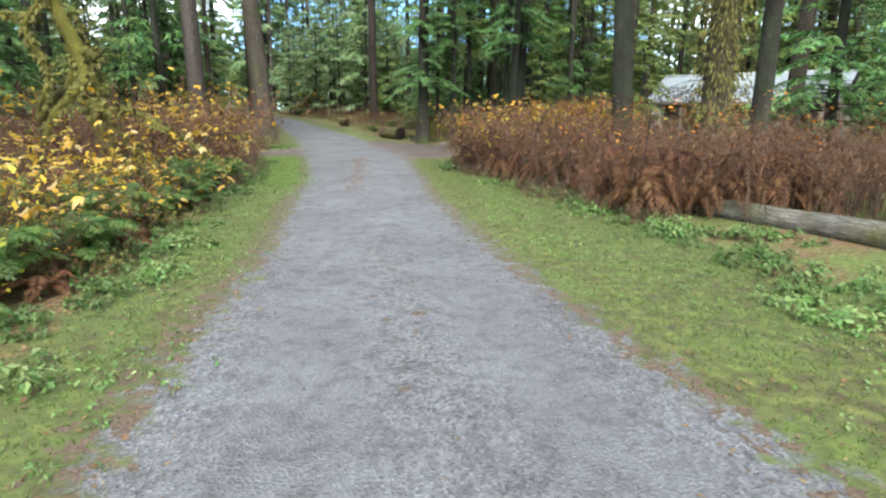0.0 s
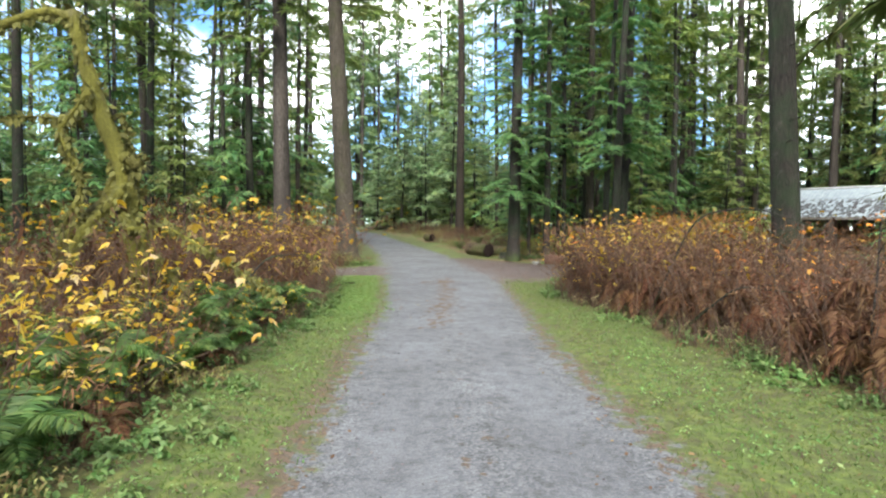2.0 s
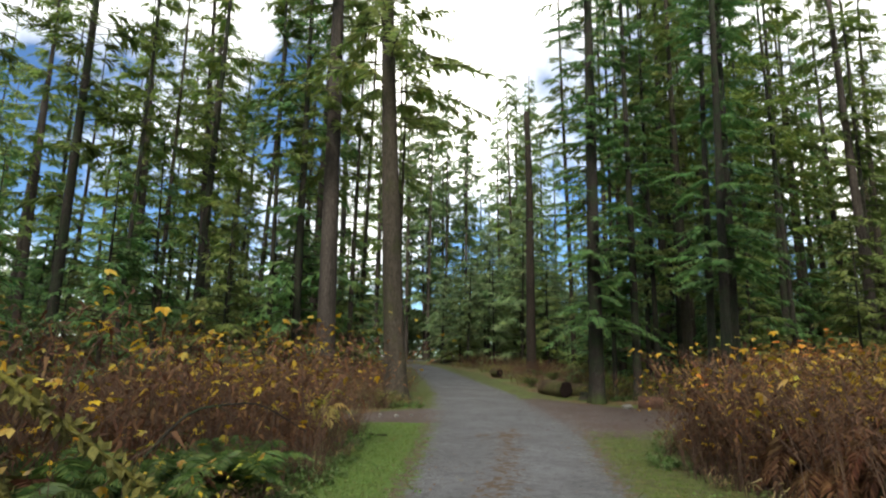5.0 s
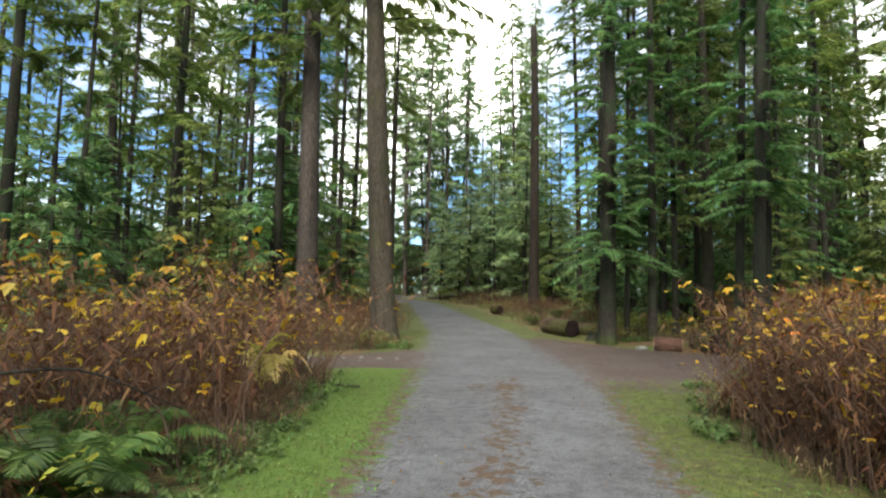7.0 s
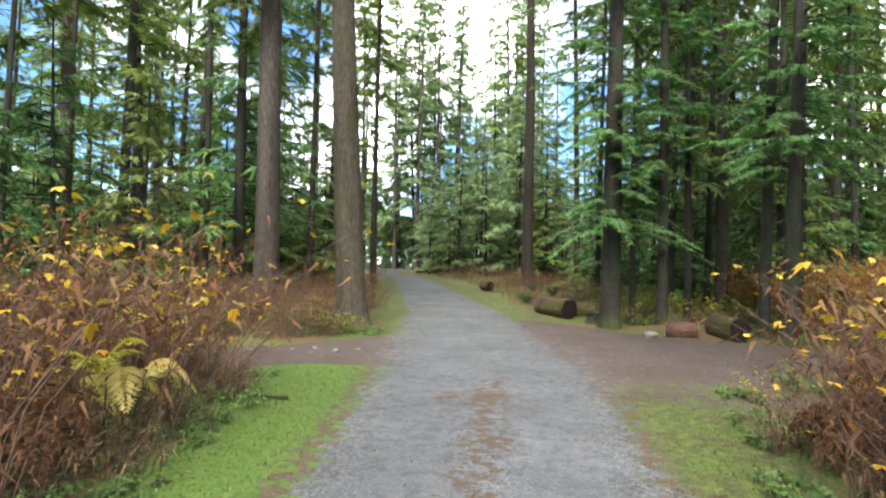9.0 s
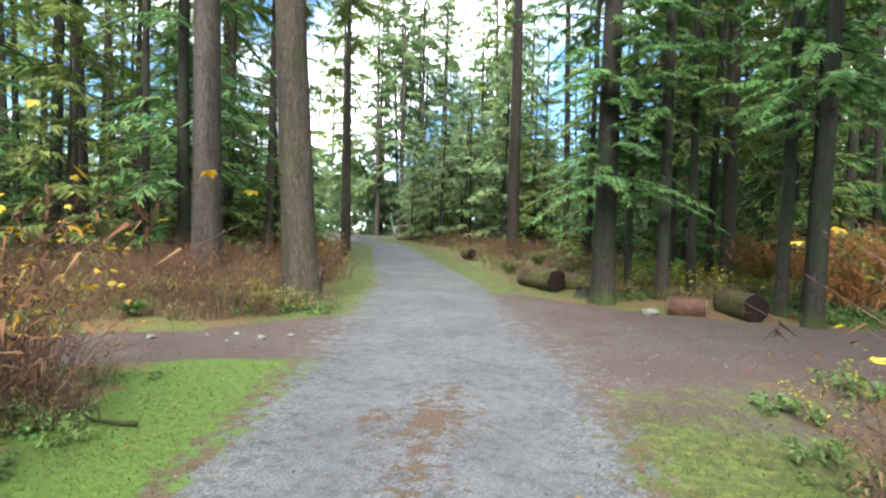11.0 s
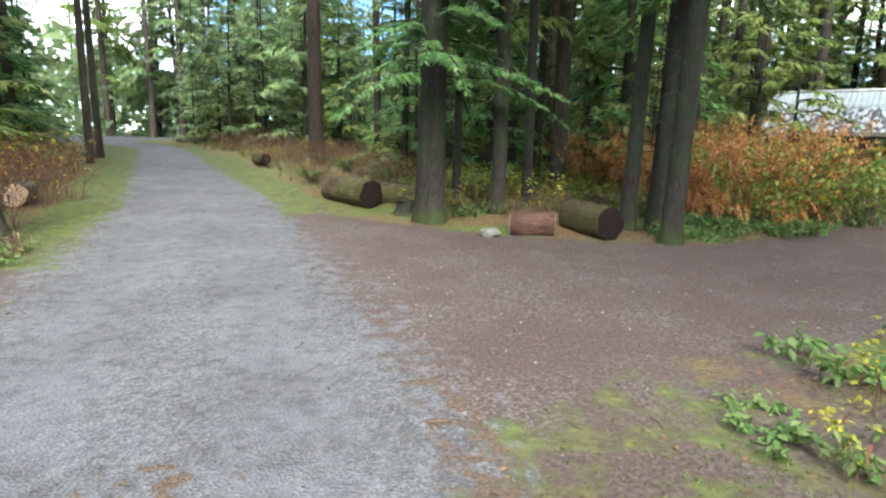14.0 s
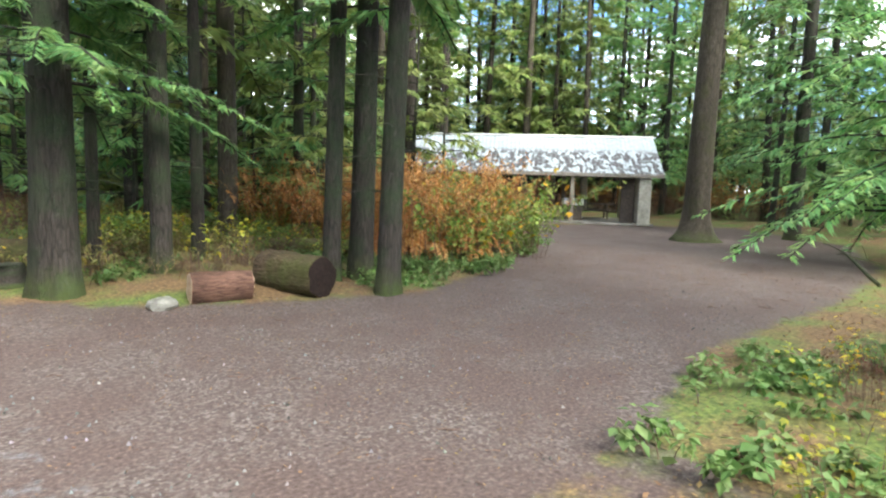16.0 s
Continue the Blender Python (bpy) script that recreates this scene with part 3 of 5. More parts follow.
def crown_meshes(H, z0, spread, nb, per, piece, leaf_mat, wood_mat, seed, axis_pts, droop=0.35, wide=0.25, power=0.75, low=1.0):
    """Limbs and needle sprays. Each spray is a small drooping kite set along a limb."""
    g = np.random.default_rng(seed)
    W, C = Build(), Build()
    zs = np.sort(z0 + (H * 0.985 - z0) * g.uniform(0, 1, nb) ** low)
    az = g.uniform(0, 2 * np.pi, nb)
    for z, a in zip(zs, az):
        t = (z - z0) / (H - z0)
        ln = (spread * (1 - t) ** power + 0.25) * g.uniform(0.6, 1.15)
        cx, cy = np.interp(z, axis_pts[:, 2], axis_pts[:, 0]), np.interp(z, axis_pts[:, 2], axis_pts[:, 1])
        s = np.linspace(0, 1, 4)
        rise = 0.35 * t + 0.12
        p = np.stack([cx + np.cos(a) * ln * s, cy + np.sin(a) * ln * s, z + ln * (rise * s - droop * s * s * g.uniform(0.7, 1.5))], -1)
        W.tube(p, 0.012 + 0.018 * ln / 3 * (1 - s * 0.85), 3, False)
        n = max(6, int(1.3 * per * (0.35 + 0.65 * ln / (spread + 0.25))))
        u = g.uniform(0.12, 1, n) ** 0.8
        base = np.stack([np.interp(u, s, p[:, q]) for q in range(3)], -1)
        sgn = g.choice([-1, 1], n)
        turn = a + sgn * g.uniform(0.3, 1.15, n)
        way = unit(np.stack([np.cos(turn), np.sin(turn), g.uniform(-0.55, 0.12, n)], -1))
        reach = piece * (1.25 - 0.7 * u) * g.uniform(0.6, 1.3, n) * (0.7 + 0.6 * ln / (spread + 0.25))
        # two pieces along each spray
        side = unit(np.cross(way, np.array([0, 0, 1.0])) + g.normal(0, 0.25, (n, 3)))
        C.blades(base, way, side, reach, reach * wide, 0.25)
        b2 = base + way * reach[:, None] * 0.45
        w2 = unit(way + np.stack([-np.sin(turn), np.cos(turn), 0 * turn - 0.5], -1) * (sgn * 0.5)[:, None])
        C.blades(b2, w2, unit(np.cross(w2, np.array([0, 0, 1.0])) + g.normal(0, 0.3, (n, 3))), reach * 0.7, reach * wide * 0.8, 0.3)
    return W.mesh("limbs", wood_mat), C.mesh("crown", leaf_mat, False)


def conifer(name, label, H, r, z0, spread, nb, per, piece, leaf, barkm, seed, group="forest conifers", twigs=0, **kw):
    ob = thing(name, Matrix.Identity(4), label, "tree", group)
    sides, limbs = kw.pop("sides", 12), kw.pop("limbs", True)
    flare = kw.pop("flare", 1.2)
    bow = kw.pop("bow", 0.25)
    tm, pts = trunk_mesh(H, r, barkm, sides, flare, bow, seed)
    part("trunk", tm, ob)
    W, C = crown_meshes(H, z0, spread, nb, per, piece, leaf, barkm, seed + 1, pts, **kw)
    if limbs:
        tagged(part("branchwork", W, ob), kind="stuff")
    tagged(part("crown", C, ob), kind="stuff")
    if twigs:
        g = np.random.default_rng(seed + 5)
        T = Build()
        for _ in range(twigs):
            z, a, ln = g.uniform(1.2, z0 + 2), g.uniform(0, 6.28), g.uniform(0.4, 1.5)
            s = np.linspace(0, 1, 4)
            T.tube(np.stack([np.cos(a) * (r * 0.8 + ln * s), np.sin(a) * (r * 0.8 + ln * s), z + ln * (0.1 * s - 0.3 * s * s)], -1), 0.012 * (1 - 0.8 * s), 3, False)
        tagged(part("dead_twig_growth", T.mesh("dead_twigs", M_BARK_DARK), ob, "bare dead grey twigs"), kind="stuff")
    return ob


def set_at(ob, x, y, turn=0, scale=1.0, lean=(0, 0), sink=0.0):
    ob.matrix_basis = pose(x, y, ground_z(x, y) - sink, lean[0], lean[1], turn)
    ob.scale = (scale,) * 3
    return ob


# trees that stand by themselves along the road
set_at(conifer("fir_tree", "tall brown-barked fir standing beside the gravel road", 34, 0.40, 10, 3.6, 120, 60, 0.42, M_CEDAR, M_BARK_BROWN, 11, "", 14, flare=1.35, bow=0.5, wide=0.26), -7.75, 25.7, 0, 1, (0, -4.0))
set_at(conifer("fir_tree", "tall straight fir with dark bark in brown undergrowth", 36, 0.39, 9, 3.4, 120, 60, 0.42, M_NEEDLE, M_BARK, 12, "", 14, wide=0.26), -11.1, 26.9, 80, 1, (0, -0.8))
set_at(conifer("hemlock_tree", "stout hemlock with low drooping green sprays by a log", 30, 0.275, 2.7, 2.3, 175, 120, 0.19, M_HEMLOCK, M_BARK_DARK, 13, "", 30, flare=1.25, low=1.25), -1.13, 28.35, 0)
set_at(conifer("hemlock_tree", "thin dark hemlock with sparse low branches", 22, 0.095, 4.5, 1.8, 60, 80, 0.22, M_HEMLOCK, M_BARK_DARK, 14, "", 20), -0.5, 29.9, 0)
set_at(conifer("hemlock_tree", "mossy hemlock trunk with drooping fronds", 26, 0.155, 3.4, 1.8, 100, 100, 0.22, M_HEMLOCK, M_BARK_DARK, 15, "", 24, low=1.25), 0.27, 29.0, 0)
set_at(conifer("hemlock_tree", "slender dark hemlock behind the cut logs", 20, 0.115, 5.0, 1.5, 66, 80, 0.22, M_HEMLOCK, M_BARK_DARK, 16, "", 16, low=1.2), 1.05, 29.9, 0)
set_at(conifer("hemlock_tree", "slim dark tree directly behind the mossy log", 24, 0.15, 4.6, 1.7, 76, 84, 0.22, M_HEMLOCK, M_BARK_DARK, 17, "", 16, low=1.2), 2.62, 28.0, 0, 1, (0, 1.0))
set_at(conifer("hemlock_tree", "twin-stemmed dark hemlock at the edge of the trail", 28, 0.175, 4.0, 2.0, 100, 100, 0.22, M_HEMLOCK, M_BARK_DARK, 18, "", 16, low=1.2), 2.78, 26.55, 0, 1, (0, 2.0))
set_at(conifer("hemlock_tree", "leaning mossy hemlock beside its twin", 27, 0.215, 4.5, 1.9, 80, 84, 0.22, M_HEMLOCK, M_BARK_DARK, 19, "", 10), 3.3, 28.2, 30, 1, (0, 2.2))
set_at(conifer("fir_tree", "dark-barked fir rising from the brown thicket", 32, 0.24, 9, 3.2, 90, 34, 0.55, M_NEEDLE, M_BARK_DARK, 20, "", 12), 4.09, 13.78, 0, 1, (0, -3))
MOSSY = set_at(conifer("mossy_tree", "moss-hung tree standing in the brown thicket", 24, 0.33, 4.5, 3.0, 90, 40, 0.5, M_CEDAR, M_BARK_HALFMOSS, 21, "", 40), 5.8, 13.1, 0)
set_at(conifer("fir_tree", "tall fir with bare trunk deep in the thicket", 30, 0.24, 9, 3.0, 80, 34, 0.55, M_NEEDLE, M_BARK_DARK, 22, "", 6), 8.0, 15.5, 0)
set_at(conifer("fir_tree", "large flared fir beside the picnic shelter yard", 34, 0.42, 8.5, 3.6, 100, 36, 0.6, M_NEEDLE, M_BARK_BROWN, 23, "", 6, flare=2.0), 16.6, 29.4, 0, 1, (0, 1.2))
set_at(conifer("hemlock_tree", "spreading hemlock with low branches over the trail edge", 22, 0.22, 1.3, 3.8, 130, 50, 0.34, M_HEMLOCK, M_BARK_DARK, 24, "", 10, low=1.5), 14.6, 23.2, 0)
set_at(conifer("hemlock_tree", "dark hemlock at the far side of the yard", 26, 0.26, 2.5, 3.2, 110, 44, 0.4, M_HEMLOCK, M_BARK_DARK, 25, "", 10, low=1.3), 20.8, 28.0, 0)

def hanging_moss(tree, r, lo, hi, n, seed):
    g2 = np.random.default_rng(seed)
    z, a = g2.uniform(lo, hi, n), g2.uniform(0, 6.28, n)
    out = r * (0.95 + 0.9 * g2.uniform(0, 1, n) ** 2)
    w = unit(np.stack([0.4 * np.cos(a), 0.4 * np.sin(a), -g2.uniform(0.5, 1.2, n)], -1))
    ln = g2.uniform(0.05, 0.16, n)
    B = Build()
    B.kites(np.stack([out * np.cos(a), out * np.sin(a), z], -1), w, unit(np.cross(w, g2.normal(0, 1, (n, 3)))), ln, ln * 0.3)
    tagged(part("moss", B.mesh("moss", M_MOSS, False), tree, "hanging yellow-green moss"), kind="stuff")


hanging_moss(MOSSY, 0.34, 0.8, 9.0, 5200, 91)

# broken snag beside the far road
snag = thing("broken_snag", pose(-5.16, 41.7, ground_z(-5.16, 41.7), 0, -0.6, 0), "tall dead trunk with a snapped-off top", "tree")
part("trunk", trunk_mesh(16.4, 0.3, M_SNAG, 12, 1.3, 0.2, 31, 0.62)[0], snag)
SB = Build()
for _ in range(16):
    z, a, ln = rng.uniform(5, 16), rng.uniform(0, 6.28), rng.uniform(0.3, 1.1)
    s = np.linspace(0, 1, 3)
    SB.tube(np.stack([np.cos(a) * (0.15 + ln * s), np.sin(a) * (0.15 + ln * s), z + 0.1 * s - 0.2 * s * s], -1), 0.03 * (1 - 0.8 * s), 4, False)
tagged(part("dead_twig_growth", SB.mesh("dead_twigs", M_SNAG), snag), kind="stuff")

# forest stock: each kind built once, then copied
STOCK = [
    conifer("fir_tree", "tall fir with a high green crown in the forest", 31, 0.27, 8, 3.4, 76, 32, 0.58, M_NEEDLE, M_BARK, 41, twigs=6, sides=9),
    conifer("fir_tree", "tall slim fir with a narrow crown in the forest", 28, 0.2, 6, 2.6, 72, 30, 0.54, M_NEEDLE, M_BARK_DARK, 43, twigs=8, sides=9),
    conifer("cedar_tree", "yellow-green cedar with drooping sprays in the forest", 25, 0.25, 3.5, 3.2, 78, 34, 0.55, M_CEDAR, M_BARK_BROWN, 45, sides=9, droop=0.5),
    conifer("hemlock_tree", "dark hemlock with branches to low down", 23, 0.2, 2.2, 3.2, 80, 34, 0.52, M_HEMLOCK, M_BARK_DARK, 47, sides=9),
]
YOUNG = [
    conifer("young_hemlock", "young hemlock with branches down to the ground", 7.5, 0.08, 0.5, 1.9, 62, 30, 0.36, M_HEMLOCK, M_BARK_DARK, 51, "understorey conifers", sides=6, bow=0.1),
    conifer("young_cedar", "young yellow-green cedar in the understorey", 6.0, 0.07, 0.4, 1.7, 56, 30, 0.36, M_CEDAR, M_BARK_DARK, 53, "understorey conifers", sides=6, bow=0.1),
    conifer("young_fir", "pale blue-green young fir by the road bend", 8.5, 0.09, 0.4, 2.3, 68, 32, 0.38, M_PALE, M_BARK_DARK, 55, "young firs at the bend", sides=6, bow=0.1),
]
SLIM = [
    conifer("slender_conifer", "slender dark bare-stemmed conifer among the trees", 27, 0.13, 9, 1.7, 50, 30, 0.45, M_NEEDLE, M_BARK_DARK, 57, "slender conifers", 22, sides=8, bow=0.35),
    conifer("slender_conifer", "slender pale-barked conifer with a high crown", 29, 0.15, 11, 1.9, 46, 30, 0.45, M_CEDAR, M_BARK_BROWN, 58, "slender conifers", 16, sides=8, bow=0.3),
]
FAR = [
    conifer("distant_fir", "distant tall fir closing the forest", 33, 0.26, 4, 3.8, 72, 18, 1.05, M_NEEDLE, M_BARK, 61, "distant conifers", sides=6, limbs=False),
    # the haze of distance is put into this fir's paler needle colour
    conifer("distant_fir", "distant fir above the young trees, needles paled for haze", 31, 0.24, 3, 3.0, 90, 26, 0.8, M_PALE, M_BARK, 63, "distant conifers", sides=6, limbs=False),
]


def stands(stock, spots, g, lo=0.8, hi=1.15):
    """First spot takes the original, the rest take copies."""
    used = set()
    for x, y, k in spots:
        m = pose(x, y, ground_z(x, y), g.uniform(-1.5, 1.5), g.uniform(-1.5, 1.5), g.uniform(0, 360))
        s = g.uniform(lo, hi)
        ob = stock[k]
        if k in used:
            ob = copy_thing(ob, m)
        else:
            ob.matrix_basis = m
            used.add(k)
        ob.scale = (s, s, s * g.uniform(0.92, 1.1))


def free(x, y, pad):
    l, r, vl, vr = edges_at(y)
    if vl - pad < x < vr + pad:
        return False
    if inside(TRAIL_R, x, y) > -pad or inside(TRAIL_L, x, y) > -min(pad, 1.5):
        return False
    return np.hypot(x - 19.8, y - 39.5) > 8.5


def in_view_gap(x, y, low=False):
    """Open lines: along the road to the sky, and over the thicket to the shelter roof."""
    b = np.degrees(np.arctan2(-(x + 0.9), y - 7.0))
    if y > 8 and 8.5 < b < 19.5:
        return True
    e = np.degrees(np.arctan2(x - 0.1, y - 0.2))
    if low and 16 < e < 36 and x > 1 and y < 36:
        return True
    f = np.degrees(np.arctan2(x + 1.8, y - 19))
    return x > 3 and 27 < f < 68 and y < 36


g = np.random.default_rng(3)
KEEP = [(-7.5, 25.7), (-11.1, 26.9), (-1.1, 28.3), (2.8, 26.5), (4.1, 13.8), (5.8, 13.1), (8, 15.5), (16.6, 29.4), (14.6, 23.2), (20.8, 28), (0.3, 29), (3.3, 28.2), (-5.2, 41.7)]


def scatter(n, box, gap, pad, ok, kinds, tries=6000):
    out = []
    for _ in range(tries):
        if len(out) >= n:
            break
        x, y = g.uniform(box[0], box[1]), g.uniform(box[2], box[3])
        if not ok(x, y) or not free(x, y, pad) or any((x - a) ** 2 + (y - b) ** 2 < gap * gap for a, b in KEEP):
            continue
        KEEP.append((x, y))
        out.append((x, y, int(g.choice(kinds))))
    return out


spots = scatter(42, (-42, -9, 6, 66), 3.0, 4.0, lambda x, y: not in_view_gap(x, y) and not (x > -16 and y < 25), [0, 0, 1, 1, 2, 3])
spots += scatter(30, (-1, 14, 31, 66), 2.2, 2.5, lambda x, y: not in_view_gap(x, y), [0, 1, 1, 2, 3])
spots += scatter(40, (9, 48, 4, 70), 3.4, 4.0, lambda x, y: not in_view_gap(x, y, True) and not (x < 14 and y < 27), [0, 1, 2, 3, 3])
spots += scatter(34, (16, 62, 42, 84), 3.2, 4.0, lambda x, y: True, [0, 1, 2, 2, 3])
# unseen trees behind the camera, added to close the forest and shape its light
spots += scatter(18, (-30, 30, -32, -3), 4.0, 3.5, lambda x, y: True, [0, 1, 2, 3])
spots += scatter(26, (10, 52, 44, 76), 2.6, 3.0, lambda x, y: True, [1, 2, 2, 3])
spots += scatter(30, (25, 60, 20, 60), 2.6, 3.0, lambda x, y: True, [2, 3, 3])
spots += scatter(8, (22, 34, 43, 52), 2.2, 3.0, lambda x, y: True, [2, 3])
stands(STOCK, spots, g)
stands(SLIM, [(0.9, 33.0, 0), (2.3, 34.6, 0), (4.3, 33.0, 0), (3.3, 37.2, 1), (5.7, 36.0, 0), (1.5, 38.4, 0), (-1.6, 36.2, 0), (-2.6, 40.5, 1), (6.8, 33.9, 0), (-13.0, 33.0, 1), (-14.6, 38.0, 1), (-12.6, 38.8, 1), (-13.6, 41.5, 1), (-17.0, 31.0, 0), (-20.0, 28.0, 1), (-15.2, 29.4, 0), (-22.5, 33.5, 1), (-18.6, 24.5, 0), (11.5, 38.5, 0), (9.2, 41.0, 1), (25.0, 30.5, 0)], g, 0.9, 1.1)
spots = scatter(60, (-34, -9.5, 7, 50), 1.8, 2.6, lambda x, y: not in_view_gap(x, y) and not (x > -15.5 and y < 30), [0, 0, 1, 1])
spots += scatter(38, (-2, 16, 31, 55), 1.7, 2.5, lambda x, y: not in_view_gap(x, y), [0, 1])
spots += scatter(22, (12, 40, 6, 60), 2.2, 2.0, lambda x, y: not in_view_gap(x, y, True) and not (x < 16 and y < 30), [0, 1])
spots += scatter(44, (14, 56, 44, 72), 2.0, 2.0, lambda x, y: True, [0, 1, 1])
spots += scatter(50, (-36, -4, 47, 72), 1.8, 2.0, lambda x, y: True, [2, 2, 2, 1])
stands(YOUNG, spots, g, 0.75, 1.4)
ring = []
for _ in range(165):
    a, d = g.uniform(0, 2 * np.pi), g.uniform(62, 105)
    x, y = -2 + d * np.sin(a), 22 + d * np.cos(a)
    b = np.degrees(np.arctan2(-(x + 0.9), y - 7.0))
    if not (8.0 < b < 20.0):
        ring.append((x, y, int(g.choice([0, 0, 1]))))
ring = [q for q in ring if q[1] > 8 or q[0] % 1 < 0.35]
ring += [(-20.2, 84, 1), (-17.6, 86, 1), (-15.6, 88, 1), (-14.2, 90, 1), (-11.6, 88, 1), (-10.0, 84, 0), (-8.4, 78, 1), (-23.0, 86, 1), (-24.6, 82, 1), (-26.5, 90, 1), (-7.2, 84, 1), (-16.4, 94, 1), (-19.0, 96, 1), (-22, 98, 1), (-21.1, 72.5, 1), (-19.2, 73.1, 1), (-17.0, 73.7, 1), (-12.8, 74.5, 1), (-11.2, 74.8, 0), (-9.8, 75.0, 1), (-18.2, 80.0, 1), (-12.2, 82.0, 1), (-25.0, 76, 1), (-22.0, 74, 1), (-27.5, 72, 0), (-24.0, 88, 1), (-28, 84, 1), (-20.5, 70, 1), (-26.2, 80, 1), (-21.5, 80, 0), (-29, 76, 1), (-23.3, 71, 1), (-12.0, 84, 1), (-10.5, 76, 0), (-13.5, 92, 1)]
stands(FAR, ring, g, 0.85, 1.15)

# far woods: a deep belt of low foliage closing the view under the crowns
def far_belt():
    g = np.random.default_rng(77)
    B = Build()
    n = 60000
    a, d = g.uniform(0, 2 * np.pi, n), g.uniform(56, 112, n)
    x, y = -2 + d * np.sin(a), 22 + d * np.cos(a)
    lump = 1 + 0.5 * np.sin(a * 23) + 0.4 * np.sin(a * 57 + 1)
    z = swell(x, y) + g.uniform(0, 1, n) ** 0.8 * (5.5 + 3.0 * lump)
    w = unit(np.stack([g.normal(0, 1, n), g.normal(0, 1, n), g.normal(-0.3, 0.5, n)], -1))
    s = unit(np.cross(w, g.normal(0, 1, (n, 3))))
    l = g.uniform(0.8, 2.0, n)
    B.blades(np.stack([x, y, z], -1), w, s, l, l * 0.6)
    return tagged(new("far_woods", B.mesh("far_woods", M_FARWOOD, False)), "distant green forest understorey behind the trees", "woods", kind="stuff")


far_belt()


# ---- the picnic shelter ----
def shelter():
    ob = thing("picnic_shelter", pose(19.57, 39.73, 0.0, 0, 0, -45.0), "open timber picnic shelter with a blotched pale metal roof", "shelter")
    half, hl, eave, ridge = 2.75, 5.78, 2.28, 4.08
    b = Build()
    b.box(0, 0, 0.03, 2 * hl - 0.6, 2 * half - 0.5, 0.14, 0.02)
    part("floor_slab", b.mesh("floor_slab", M_SLAB, False), ob, "damp dark concrete slab")
    # corrugated sheets, front and back slope
    for sgn, nm in ((-1, "roof_sheet"), (1, "roof_sheet")):
        us = np.linspace(-hl, hl, 300)
        vs = np.linspace(0, 1, 5)
        U, V = np.meshgrid(us, vs, indexing="ij")
        Zr = ridge + (eave - ridge) * V + 0.018 * np.sin(U * 2 * np.pi / 0.2)
        top = np.stack([U, sgn * half * V, Zr], -1)
        bot = top - np.array([0, 0, 0.03])
        k = len(vs)
        i, j = np.meshgrid(np.arange(len(us) - 1), np.arange(k - 1), indexing="ij")
        q = np.stack([i * k + j, (i + 1) * k + j, (i + 1) * k + j + 1, i * k + j + 1], -1).reshape(-1, 4)
        n = len(us) * k
        part(nm, mesh_of(nm, np.concatenate([top.reshape(-1, 3), bot.reshape(-1, 3)]), np.concatenate([q, q[:, ::-1] + n]), M_ROOF), ob)
    b = Build()
    b.tube([(-hl, 0, ridge + 0.03), (hl, 0, ridge + 0.03)], 0.07, 8)
    part("ridge_cap", b.mesh("ridge_cap", M_WHITE), ob, "pale folded metal ridge cap")
    for y in (-half + 0.35, half - 0.35):
        b = Build()
        b.box(0, y, eave + 0.02, 2 * hl - 0.2, 0.14, 0.24, 0.01)
        part("beam", b.mesh("beam", M_TIMBER_DARK, False), ob, "dark timber eaves beam")
    b = Build()
    b.box(0, -half + 0.03, eave - 0.05, 2 * hl, 0.035, 0.16, 0.004)
    part("fascia", b.mesh("fascia", M_TIMBER, False), ob)
    for x in np.linspace(-hl + 0.3, hl - 0.3, 9):
        for sgn in (-1, 1):
            b = Build()
            b.tube([(x, 0, ridge - 0.12), (x, sgn * (half - 0.05), eave - 0.08)], 0.055, 4)
            part("rafter", b.mesh("rafter", M_TIMBER_DARK, False), ob)
    for x in (-3.3, 1.85):
        for y in (-half + 0.35, half - 0.35):
            b = Build()
            b.box(x, y, 1.14, 0.17, 0.17, 2.1, 0.012)
            part("post", b.mesh("post", M_TIMBER, False), ob, "grey weathered timber post")
    for x in (hl - 0.75, -hl + 0.75):
        b = Build()
        b.box(x, -half + 0.75, 1.09, 0.55, 1.1, 2.14, 0.03)
        part("pier", b.mesh("pier", M_CONCRETE, False), ob, "stained concrete pier")
        b = Build()
        b.box(x - 0.62 * np.sign(x), -half + 0.9, 1.08, 0.6, 0.1, 2.1, 0.01)
        part("end_panel", b.mesh("end_panel", M_TIMBER_DARK, False), ob, "dark boarded end panel")
        b = Build()
        b.box(x, half - 0.75, 1.09, 0.55, 1.1, 2.14, 0.03)
        part("pier", b.mesh("pier", M_CONCRETE, False), ob, "stained concrete pier")
    return ob


shelter()


